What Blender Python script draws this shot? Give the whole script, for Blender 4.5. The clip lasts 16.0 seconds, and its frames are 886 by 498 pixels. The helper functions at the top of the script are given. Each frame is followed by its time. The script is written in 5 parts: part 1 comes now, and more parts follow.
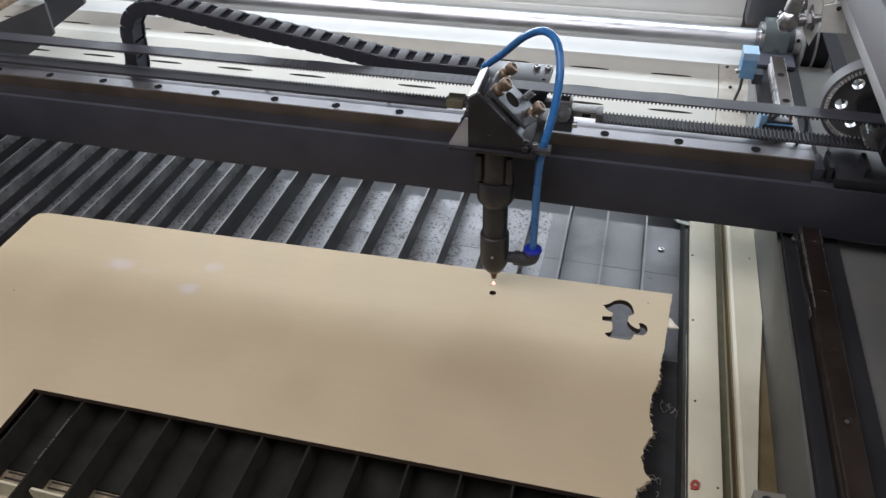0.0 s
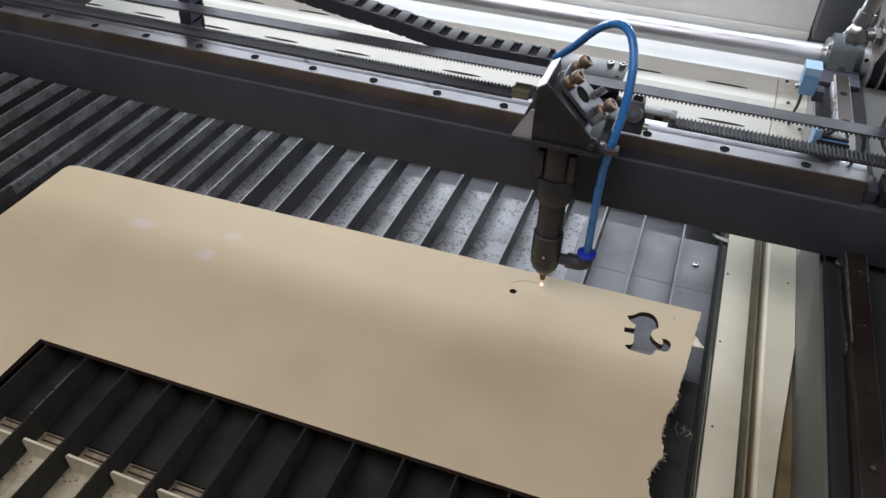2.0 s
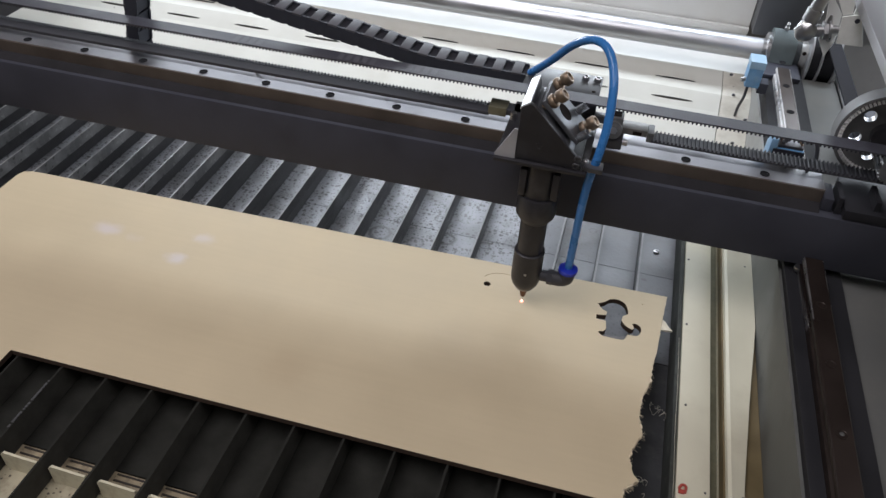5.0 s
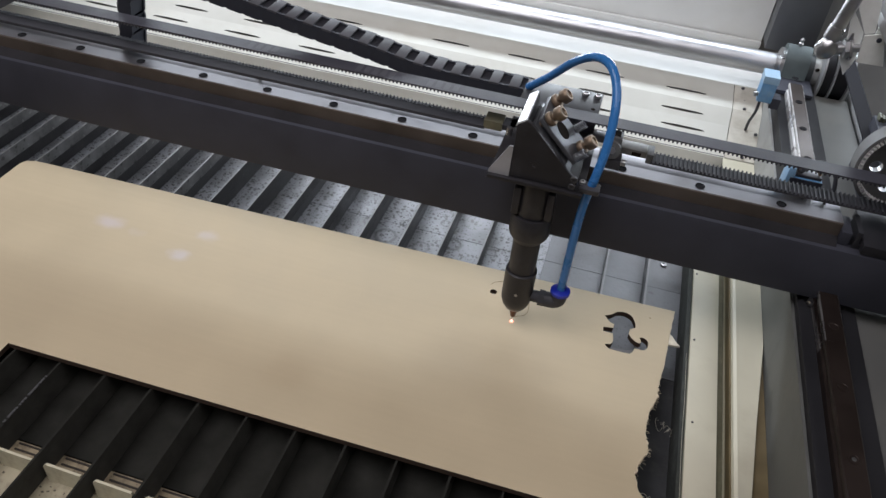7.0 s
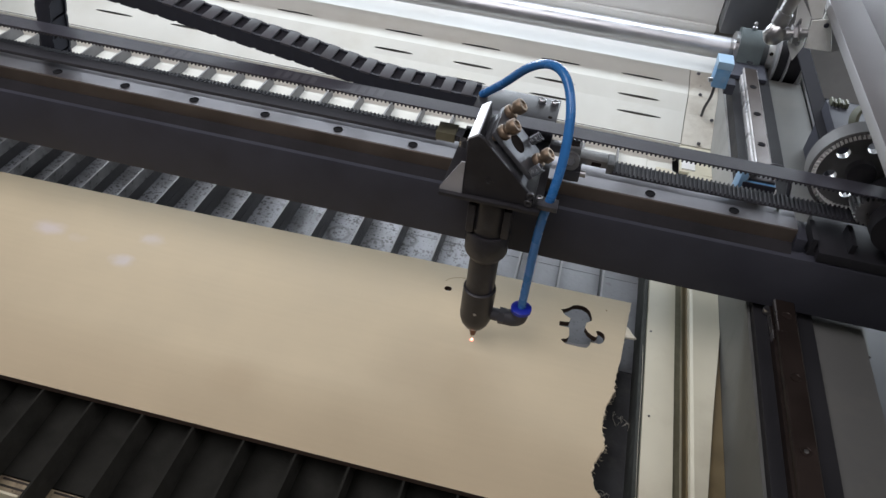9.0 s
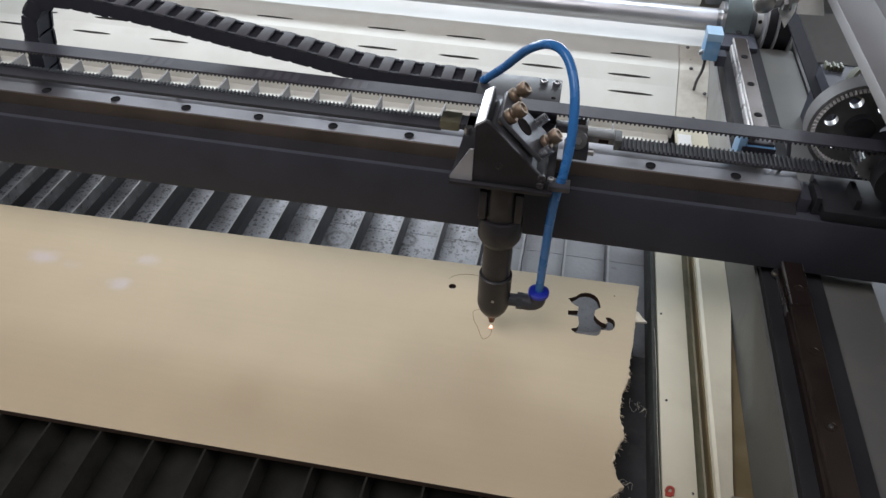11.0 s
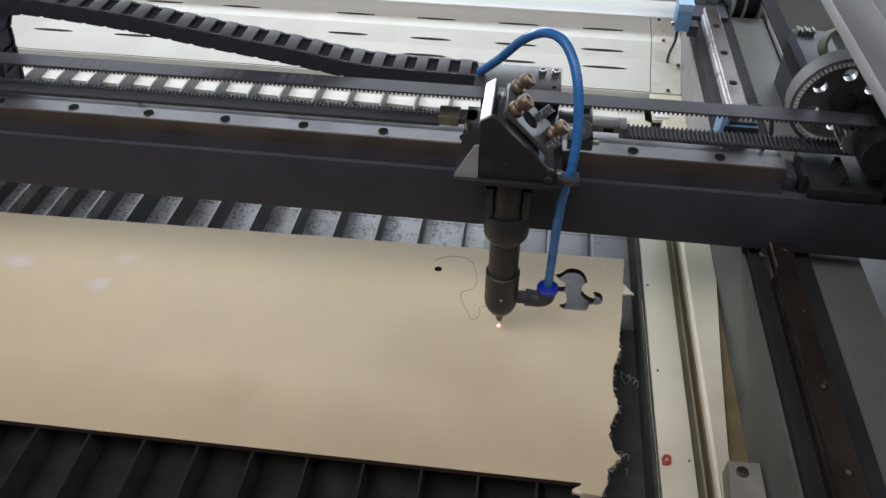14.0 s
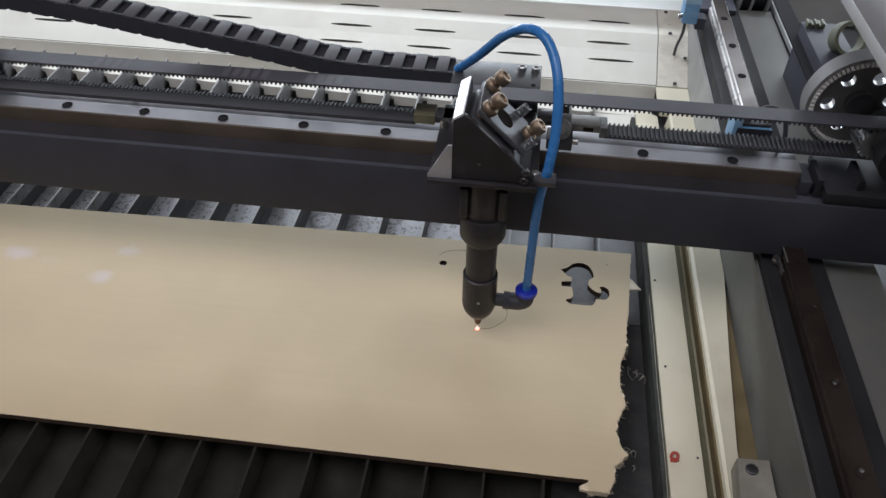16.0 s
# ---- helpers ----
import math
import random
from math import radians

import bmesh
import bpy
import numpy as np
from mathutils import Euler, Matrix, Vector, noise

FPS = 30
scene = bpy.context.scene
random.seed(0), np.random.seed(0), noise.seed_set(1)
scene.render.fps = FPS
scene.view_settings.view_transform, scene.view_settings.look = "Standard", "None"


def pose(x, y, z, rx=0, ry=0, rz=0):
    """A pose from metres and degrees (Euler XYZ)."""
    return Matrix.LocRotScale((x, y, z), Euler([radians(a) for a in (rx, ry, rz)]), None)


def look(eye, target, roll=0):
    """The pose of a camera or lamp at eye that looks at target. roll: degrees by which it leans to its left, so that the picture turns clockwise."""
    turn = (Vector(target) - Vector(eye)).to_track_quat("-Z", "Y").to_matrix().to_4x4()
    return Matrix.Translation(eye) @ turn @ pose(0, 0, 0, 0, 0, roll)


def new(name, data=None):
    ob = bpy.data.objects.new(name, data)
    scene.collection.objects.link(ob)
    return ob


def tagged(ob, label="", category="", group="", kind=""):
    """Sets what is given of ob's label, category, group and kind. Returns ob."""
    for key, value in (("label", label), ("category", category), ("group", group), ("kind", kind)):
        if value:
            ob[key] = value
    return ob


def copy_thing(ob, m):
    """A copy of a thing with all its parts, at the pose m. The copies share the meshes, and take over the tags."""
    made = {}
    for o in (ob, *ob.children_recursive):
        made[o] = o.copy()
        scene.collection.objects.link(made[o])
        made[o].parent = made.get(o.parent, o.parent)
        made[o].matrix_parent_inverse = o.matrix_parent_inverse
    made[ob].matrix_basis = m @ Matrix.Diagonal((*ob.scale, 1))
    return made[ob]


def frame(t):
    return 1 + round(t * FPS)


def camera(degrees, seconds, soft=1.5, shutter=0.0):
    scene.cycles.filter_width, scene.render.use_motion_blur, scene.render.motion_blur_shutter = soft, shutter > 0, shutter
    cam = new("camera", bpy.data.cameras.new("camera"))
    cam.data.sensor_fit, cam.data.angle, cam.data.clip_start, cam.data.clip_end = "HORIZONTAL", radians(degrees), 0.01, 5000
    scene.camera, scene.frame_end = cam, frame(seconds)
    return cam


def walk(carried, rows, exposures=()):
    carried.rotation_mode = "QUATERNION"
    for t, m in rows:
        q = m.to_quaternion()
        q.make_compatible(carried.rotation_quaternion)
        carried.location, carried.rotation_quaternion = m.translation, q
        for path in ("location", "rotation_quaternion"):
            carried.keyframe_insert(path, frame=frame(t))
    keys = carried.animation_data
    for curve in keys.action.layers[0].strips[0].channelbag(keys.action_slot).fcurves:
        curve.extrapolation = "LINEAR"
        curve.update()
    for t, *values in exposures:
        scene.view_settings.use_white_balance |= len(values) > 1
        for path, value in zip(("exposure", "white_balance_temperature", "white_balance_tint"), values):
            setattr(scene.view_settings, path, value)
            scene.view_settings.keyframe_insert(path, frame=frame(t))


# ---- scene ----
cam = camera(60.79, 16.0)
PATH = [
    (0, pose(0.0926, -0.4977, 0.4684, 50.554, 1.445, 14.320)),
    (0.5, pose(0.0956, -0.4946, 0.4683, 50.524, 0.977, 16.035)),
    (1, pose(0.0971, -0.4841, 0.4643, 50.323, 0.667, 16.783)),
    (1.5, pose(0.0985, -0.4779, 0.4588, 49.941, -0.200, 18.143)),
    (2, pose(0.1031, -0.4783, 0.4519, 50.108, -1.050, 20.357)),
    (2.5, pose(0.0964, -0.4830, 0.4578, 50.389, -1.200, 18.835)),
    (3, pose(0.0868, -0.4962, 0.4576, 50.548, -2.606, 17.510)),
    (3.5, pose(0.0764, -0.4989, 0.4592, 50.048, -2.728, 16.414)),
    (4, pose(0.0762, -0.4994, 0.4594, 49.988, -2.648, 15.996)),
    (6.5, pose(0.0648, -0.4936, 0.4547, 49.886, -3.271, 14.861)),
    (7, pose(0.0612, -0.4916, 0.4548, 49.988, -4.501, 16.481)),
    (7.5, pose(0.0760, -0.4773, 0.4586, 50.218, -4.320, 14.232)),
    (8, pose(0.0753, -0.4722, 0.4533, 49.701, -5.307, 13.736)),
    (10.5, pose(0.0739, -0.4659, 0.4553, 48.977, -2.230, 12.577)),
    (11, pose(0.0703, -0.4604, 0.4511, 48.704, -1.243, 10.880)),
    (11.5, pose(0.0671, -0.4572, 0.4472, 48.491, 0.151, 8.253)),
    (12, pose(0.0661, -0.4587, 0.4482, 48.403, 0.548, 7.295)),
    (12.5, pose(0.0644, -0.4583, 0.4484, 48.139, 0.294, 7.125)),
    (13, pose(0.0636, -0.4625, 0.4480, 48.149, -0.020, 7.539)),
    (13.5, pose(0.0634, -0.4636, 0.4490, 48.044, -0.045, 7.707)),
    (14, pose(0.0641, -0.4608, 0.4454, 47.766, -0.210, 7.621)),
    (14.5, pose(0.0623, -0.4607, 0.4443, 47.556, -0.416, 7.786)),
    (15, pose(0.0610, -0.4621, 0.4409, 47.337, -0.558, 8.073)),
    (15.5, pose(0.0601, -0.4604, 0.4391, 47.421, -0.462, 7.950)),
    (16, pose(0.0595, -0.4567, 0.4401, 47.358, -0.381, 7.799)),
]
# PATH_END
# the clip's camera closes down a little as it comes nearer to the sheet
walk(cam, PATH, [(0, 0.03), (4, 0.03), (7, -0.05), (10.5, -0.08), (16, -0.08)])

# way of the cutting point over the sheet: seconds, x, y
CUT = [
    (0, -0.0016, 0.0125), (0.5, 0.0031, 0.0156), (1, 0.0092, 0.0175), (1.5, 0.0146, 0.0180), (2, 0.0212, 0.0171),
    (2.5, 0.0257, 0.0143), (3, 0.0293, 0.0101), (3.5, 0.0312, 0.0042), (4, 0.0326, -0.0013), (5, 0.0340, -0.0128),
    (5.5, 0.0318, -0.0190), (6, 0.0273, -0.0222), (6.5, 0.0226, -0.0252), (7, 0.0230, -0.0305), (7.5, 0.0250, -0.0368),
    (8, 0.0280, -0.0415), (8.5, 0.0300, -0.0460), (9.3, 0.0346, -0.0542), (9.9, 0.0392, -0.0500), (10.5, 0.0402, -0.0445),
    (11, 0.0390, -0.0404), (11.5, 0.0434, -0.0380), (12, 0.0495, -0.0376), (12.5, 0.0537, -0.0407), (13, 0.0569, -0.0461),
    (13.5, 0.0577, -0.0514), (14, 0.0561, -0.0577), (14.5, 0.0523, -0.0618), (15, 0.0478, -0.0661), (15.5, 0.0424, -0.0681),
    (16, 0.0361, -0.0691),
]

# ---- light ----
world = bpy.data.worlds.new("room_air")
scene.world = world
world.use_nodes = True
world.node_tree.nodes["Background"].inputs[0].default_value = (0.75, 0.85, 1.0, 1)
world.node_tree.nodes["Background"].inputs[1].default_value = 0.02


def area_lamp(name, m, sx, sy, watts, colour):
    d = bpy.data.lights.new(name, "AREA")
    d.shape, d.size, d.size_y, d.energy, d.color = "RECTANGLE", sx, sy, watts, colour
    ob = new(name, d)
    ob.matrix_world = m
    return ob


# light strip over the machine's rear; two unseen ceiling fields added to fill
area_lamp("strip_lamp", look((-0.05, 0.505, 0.262), (-0.05, 0.05, 0.16)), 1.5, 0.06, 5.1, (0.83, 0.91, 1.0))
area_lamp("room_fill_lamp", look((-0.7, -0.75, 2.05), (-0.55, -0.6, 0)), 2.2, 1.2, 41.5, (0.97, 0.925, 0.96))
area_lamp("room_fill_lamp", look((1.3, -0.3, 2.05), (0.9, -0.3, 0)), 1.2, 2.2, 19, (0.97, 0.925, 0.96))
scene.view_settings.exposure = 0.0


# ---- materials ----
def mat(name, base, rough=0.5, metal=0.0, vary=0.12, scale=40.0, bump=0.1, fine=400.0, stain=None, stain_amount=0.0, stain_scale=8.0, spec=0.5, per_piece=0.0):
    m = bpy.data.materials.new(name)
    m.use_nodes = True
    nt = m.node_tree
    n, l = nt.nodes, nt.links
    bsdf = n["Principled BSDF"]
    bsdf.inputs["Metallic"].default_value = metal
    bsdf.inputs["Specular IOR Level"].default_value = spec
    tc = n.new("ShaderNodeTexCoord")
    n1 = n.new("ShaderNodeTexNoise")
    n1.inputs["Scale"].default_value, n1.inputs["Detail"].default_value = scale, 5
    n2 = n.new("ShaderNodeTexNoise")
    n2.inputs["Scale"].default_value, n2.inputs["Detail"].default_value = fine, 2
    l.new(tc.outputs["Object"], n1.inputs["Vector"])
    l.new(tc.outputs["Object"], n2.inputs["Vector"])
    ramp = n.new("ShaderNodeMapRange")
    ramp.inputs["From Min"].default_value, ramp.inputs["From Max"].default_value = 0.3, 0.7
    ramp.inputs["To Min"].default_value, ramp.inputs["To Max"].default_value = 1 - vary, 1 + vary
    l.new(n1.outputs["Fac"], ramp.inputs["Value"])
    mul = n.new("ShaderNodeVectorMath")
    mul.operation = "SCALE"
    mul.inputs[0].default_value = base[:3]
    l.new(ramp.outputs["Result"], mul.inputs["Scale"])
    colour = mul.outputs["Vector"]
    if per_piece:
        oi = n.new("ShaderNodeObjectInfo")
        pr = n.new("ShaderNodeMapRange")
        pr.inputs["To Min"].default_value, pr.inputs["To Max"].default_value = 1 - per_piece, 1 + per_piece
        l.new(oi.outputs["Random"], pr.inputs["Value"])
        pm = n.new("ShaderNodeVectorMath")
        pm.operation = "SCALE"
        l.new(colour, pm.inputs[0])
        l.new(pr.outputs["Result"], pm.inputs["Scale"])
        colour = pm.outputs["Vector"]
    if stain:
        n3 = n.new("ShaderNodeTexNoise")
        n3.inputs["Scale"].default_value, n3.inputs["Detail"].default_value, n3.inputs["Roughness"].default_value = stain_scale, 6, 0.65
        l.new(tc.outputs["Object"], n3.inputs["Vector"])
        r3 = n.new("ShaderNodeMapRange")
        r3.inputs["From Min"].default_value, r3.inputs["From Max"].default_value = 0.5, 0.72
        r3.inputs["To Max"].default_value = stain_amount
        l.new(n3.outputs["Fac"], r3.inputs["Value"])
        mx = n.new("ShaderNodeMix")
        mx.data_type = "RGBA"
        l.new(r3.outputs["Result"], mx.inputs["Factor"])
        l.new(colour, mx.inputs["A"])
        mx.inputs["B"].default_value = (*stain[:3], 1)
        colour = mx.outputs["Result"]
    l.new(colour, bsdf.inputs["Base Color"])
    rr = n.new("ShaderNodeMapRange")
    rr.inputs["From Min"].default_value, rr.inputs["From Max"].default_value = 0.3, 0.7
    rr.inputs["To Min"].default_value, rr.inputs["To Max"].default_value = max(0.02, rough - 0.1), min(1, rough + 0.1)
    l.new(n1.outputs["Fac"], rr.inputs["Value"])
    l.new(rr.outputs["Result"], bsdf.inputs["Roughness"])
    if bump:
        bp = n.new("ShaderNodeBump")
        bp.inputs["Strength"].default_value, bp.inputs["Distance"].default_value = bump, 0.0005
        l.new(n2.outputs["Fac"], bp.inputs["Height"])
        l.new(bp.outputs["Normal"], bsdf.inputs["Normal"])
    return m


def glow(name, colour, strength):
    m = bpy.data.materials.new(name)
    m.use_nodes = True
    bsdf = m.node_tree.nodes["Principled BSDF"]
    bsdf.inputs["Base Color"].default_value = (*colour, 1)
    bsdf.inputs["Emission Color"].default_value = (*colour, 1)
    bsdf.inputs["Emission Strength"].default_value = strength
    return m


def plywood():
    """Pale birch face with faint grain along x, cloudy smudges, three milky light spots and a soft shade painted in."""
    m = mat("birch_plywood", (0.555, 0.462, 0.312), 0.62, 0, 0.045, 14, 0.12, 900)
    nt = m.node_tree
    n, l = nt.nodes, nt.links
    bsdf = n["Principled BSDF"]
    tc = n.new("ShaderNodeTexCoord")
    colour = bsdf.inputs["Base Color"].links[0].from_socket
    mp = n.new("ShaderNodeMapping")
    mp.inputs["Scale"].default_value = (7, 210, 210)
    l.new(tc.outputs["Object"], mp.inputs["Vector"])
    gn = n.new("ShaderNodeTexNoise")
    gn.inputs["Scale"].default_value, gn.inputs["Detail"].default_value = 1.0, 6
    l.new(mp.outputs["Vector"], gn.inputs["Vector"])
    gr = n.new("ShaderNodeMapRange")
    gr.inputs["From Min"].default_value, gr.inputs["From Max"].default_value = 0.3, 0.7
    gr.inputs["To Min"].default_value, gr.inputs["To Max"].default_value = 0.985, 1.012
    l.new(gn.outputs["Fac"], gr.inputs["Value"])
    gm = n.new("ShaderNodeVectorMath")
    gm.operation = "SCALE"
    l.new(colour, gm.inputs[0])
    l.new(gr.outputs["Result"], gm.inputs["Scale"])
    colour = gm.outputs["Vector"]
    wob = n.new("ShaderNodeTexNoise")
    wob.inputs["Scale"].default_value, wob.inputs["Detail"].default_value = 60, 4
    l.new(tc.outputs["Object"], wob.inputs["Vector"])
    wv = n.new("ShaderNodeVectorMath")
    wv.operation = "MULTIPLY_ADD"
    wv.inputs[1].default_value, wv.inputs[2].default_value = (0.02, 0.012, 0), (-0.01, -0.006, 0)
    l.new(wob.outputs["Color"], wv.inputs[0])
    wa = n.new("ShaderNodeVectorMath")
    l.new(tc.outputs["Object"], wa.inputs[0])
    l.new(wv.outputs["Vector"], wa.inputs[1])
    # milky tints are painted spots of light, the last brown patch painted shade
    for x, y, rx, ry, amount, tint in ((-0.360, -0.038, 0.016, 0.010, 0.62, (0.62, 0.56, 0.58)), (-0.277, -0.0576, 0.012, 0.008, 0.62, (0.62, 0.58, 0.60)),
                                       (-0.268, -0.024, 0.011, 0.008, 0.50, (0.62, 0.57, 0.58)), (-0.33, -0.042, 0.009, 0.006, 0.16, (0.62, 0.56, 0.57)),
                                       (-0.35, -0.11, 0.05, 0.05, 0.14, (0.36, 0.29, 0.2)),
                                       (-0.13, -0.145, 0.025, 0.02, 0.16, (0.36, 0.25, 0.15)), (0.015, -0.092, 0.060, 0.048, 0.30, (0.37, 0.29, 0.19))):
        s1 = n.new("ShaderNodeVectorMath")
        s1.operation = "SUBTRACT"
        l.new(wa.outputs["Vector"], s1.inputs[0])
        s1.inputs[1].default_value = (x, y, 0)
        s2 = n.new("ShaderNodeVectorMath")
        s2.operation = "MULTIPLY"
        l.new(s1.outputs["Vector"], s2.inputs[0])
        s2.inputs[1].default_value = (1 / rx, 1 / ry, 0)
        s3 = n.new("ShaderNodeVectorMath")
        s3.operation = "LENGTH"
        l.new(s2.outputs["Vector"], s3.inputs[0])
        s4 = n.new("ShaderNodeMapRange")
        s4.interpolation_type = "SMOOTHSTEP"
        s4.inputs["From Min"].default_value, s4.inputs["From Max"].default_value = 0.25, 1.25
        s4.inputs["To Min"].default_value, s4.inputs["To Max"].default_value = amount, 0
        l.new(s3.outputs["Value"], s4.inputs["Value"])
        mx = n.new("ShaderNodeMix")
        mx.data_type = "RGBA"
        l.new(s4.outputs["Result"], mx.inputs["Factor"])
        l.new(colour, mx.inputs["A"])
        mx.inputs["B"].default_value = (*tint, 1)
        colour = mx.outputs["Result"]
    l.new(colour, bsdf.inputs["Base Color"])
    return m


def specks(m, scale, chance, size, colour, amount, stretch=(1, 1, 1)):
    """Scatters small marks over a material: one cell in so many carries a mark of this size."""
    nt = m.node_tree
    n, l = nt.nodes, nt.links
    bsdf = n["Principled BSDF"]
    base = bsdf.inputs["Base Color"].links[0].from_socket
    tc = n.new("ShaderNodeTexCoord")
    mp = n.new("ShaderNodeMapping")
    mp.inputs["Scale"].default_value = stretch
    l.new(tc.outputs["Object"], mp.inputs["Vector"])
    wn = n.new("ShaderNodeTexNoise")
    wn.inputs["Scale"].default_value, wn.inputs["Detail"].default_value = scale * 1.3, 3
    l.new(mp.outputs["Vector"], wn.inputs["Vector"])
    wm = n.new("ShaderNodeVectorMath")
    wm.operation = "MULTIPLY_ADD"
    wm.inputs[1].default_value = (0.8 / scale,) * 3
    l.new(wn.outputs["Color"], wm.inputs[0])
    l.new(mp.outputs["Vector"], wm.inputs[2])
    vo = n.new("ShaderNodeTexVoronoi")
    vo.inputs["Scale"].default_value = scale
    l.new(wm.outputs["Vector"], vo.inputs["Vector"])
    sp = n.new("ShaderNodeSeparateColor")
    l.new(vo.outputs["Color"], sp.inputs["Color"])
    pick = n.new("ShaderNodeMapRange")
    pick.inputs["From Min"].default_value, pick.inputs["From Max"].default_value = 1 - chance, 1 - chance + 0.04
    l.new(sp.outputs["Red"], pick.inputs["Value"])
    rim = n.new("ShaderNodeMapRange")
    rim.inputs["From Min"].default_value, rim.inputs["From Max"].default_value = size * 0.6, size
    rim.inputs["To Min"].default_value, rim.inputs["To Max"].default_value = amount, 0
    l.new(vo.outputs["Distance"], rim.inputs["Value"])
    mu = n.new("ShaderNodeMath")
    mu.operation = "MULTIPLY"
    l.new(pick.outputs["Result"], mu.inputs[0])
    l.new(rim.outputs["Result"], mu.inputs[1])
    mx = n.new("ShaderNodeMix")
    mx.data_type = "RGBA"
    l.new(mu.outputs["Value"], mx.inputs["Factor"])
    l.new(base, mx.inputs["A"])
    mx.inputs["B"].default_value = (*colour, 1)
    l.new(mx.outputs["Result"], bsdf.inputs["Base Color"])
    return m


def blots(m, spots, colour, amount, ringed=True):
    """Oil rings or blots at given places: x, y, radius."""
    nt = m.node_tree
    n, l = nt.nodes, nt.links
    bsdf = n["Principled BSDF"]
    base = bsdf.inputs["Base Color"].links[0].from_socket
    tc = n.new("ShaderNodeTexCoord")
    wn = n.new("ShaderNodeTexNoise")
    wn.inputs["Scale"].default_value, wn.inputs["Detail"].default_value = 220, 3
    l.new(tc.outputs["Object"], wn.inputs["Vector"])
    wm = n.new("ShaderNodeVectorMath")
    wm.operation = "MULTIPLY_ADD"
    wm.inputs[1].default_value, wm.inputs[2].default_value = (0.004, 0.004, 0), (-0.002, -0.002, 0)
    l.new(wn.outputs["Color"], wm.inputs[0])
    wa = n.new("ShaderNodeVectorMath")
    l.new(tc.outputs["Object"], wa.inputs[0])
    l.new(wm.outputs["Vector"], wa.inputs[1])
    for x, y, r in spots:
        d = n.new("ShaderNodeVectorMath")
        d.operation = "SUBTRACT"
        l.new(wa.outputs["Vector"], d.inputs[0])
        d.inputs[1].default_value = (x, y, 0)
        f = n.new("ShaderNodeVectorMath")
        f.operation = "MULTIPLY"
        f.inputs[1].default_value = (1 / r, 1 / r, 0)
        l.new(d.outputs["Vector"], f.inputs[0])
        le = n.new("ShaderNodeVectorMath")
        le.operation = "LENGTH"
        l.new(f.outputs["Vector"], le.inputs[0])
        v = le.outputs["Value"]
        if ringed:
            sb = n.new("ShaderNodeMath")
            sb.operation = "SUBTRACT"
            sb.inputs[1].default_value = 0.85
            l.new(v, sb.inputs[0])
            ab = n.new("ShaderNodeMath")
            ab.operation = "ABSOLUTE"
            l.new(sb.outputs["Value"], ab.inputs[0])
            v = ab.outputs["Value"]
        mr = n.new("ShaderNodeMapRange")
        mr.inputs["From Min"].default_value, mr.inputs["From Max"].default_value = (0.05, 0.22) if ringed else (0.4, 1.0)
        mr.inputs["To Min"].default_value, mr.inputs["To Max"].default_value = amount, 0
        l.new(v, mr.inputs["Value"])
        mx = n.new("ShaderNodeMix")
        mx.data_type = "RGBA"
        l.new(mr.outputs["Result"], mx.inputs["Factor"])
        l.new(base, mx.inputs["A"])
        mx.inputs["B"].default_value = (*colour, 1)
        base = mx.outputs["Result"]
    l.new(base, bsdf.inputs["Base Color"])
    return m


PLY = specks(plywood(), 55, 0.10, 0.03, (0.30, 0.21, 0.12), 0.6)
PLY_EDGE = mat("charred_ply_edge", (0.05, 0.03, 0.02), 0.8, 0, 0.3, 300)
TORN = mat("torn_ply_fibre", (0.66, 0.57, 0.42), 0.9, 0, 0.25, 300, 0.6, 1500)
# flat black for discs and bars that stand in for the shade of holes
HOLE_BLACK = mat("hole_black", (0.016, 0.012, 0.010), 0.95, spec=0.05)
KERF = mat("scorched_line", (0.25, 0.175, 0.10), 0.9)
BLACK = mat("black_painted_steel", (0.048, 0.050, 0.065), 0.55, 0, 0.15, 25, 0.15, 700, spec=0.2)
ANODISED = mat("black_anodised", (0.026, 0.025, 0.029), 0.42, 0.2, 0.2, 60, 0.1, 900, (0.07, 0.07, 0.08), 0.35, 50)
RUBBER = mat("black_rubber", (0.042, 0.043, 0.052), 0.6, 0, 0.15, 80, 0.1)
BELT_BACK = mat("belt_back", (0.048, 0.048, 0.062), 0.5, 0, 0.2, 60, 0.2, 900, (0.075, 0.075, 0.09), 0.5, 40)
CHAIN_MAT = mat("chain_plastic", (0.040, 0.043, 0.056), 0.62, 0, 0.15, 70, 0.05, 700, spec=0.3)
CHAIN_BAR = mat("chain_bar_plastic", (0.085, 0.085, 0.096), 0.6, 0, 0.2, 70, 0.05, 700, spec=0.3, per_piece=0.2)
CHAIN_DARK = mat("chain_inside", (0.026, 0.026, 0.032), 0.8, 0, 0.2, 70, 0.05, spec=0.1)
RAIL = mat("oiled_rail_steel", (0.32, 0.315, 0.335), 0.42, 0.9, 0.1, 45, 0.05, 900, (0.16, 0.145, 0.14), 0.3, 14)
# near-black that carries the shade along the gantry rail's foot
RAIL_FOOT = mat("shaded_rail_foot", (0.024, 0.023, 0.026), 0.8, 0, 0.3, 30, 0.1, spec=0.15)
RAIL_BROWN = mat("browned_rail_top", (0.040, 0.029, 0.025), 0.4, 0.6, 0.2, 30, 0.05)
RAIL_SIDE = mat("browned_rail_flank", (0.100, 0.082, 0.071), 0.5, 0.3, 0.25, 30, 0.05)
CHROME = mat("ground_shaft_steel", (0.60, 0.61, 0.64), 0.44, 1.0, 0.05, 40, 0.02)
STEEL = mat("zinc_steel", (0.48, 0.48, 0.49), 0.35, 1.0, 0.15, 120, 0.1)
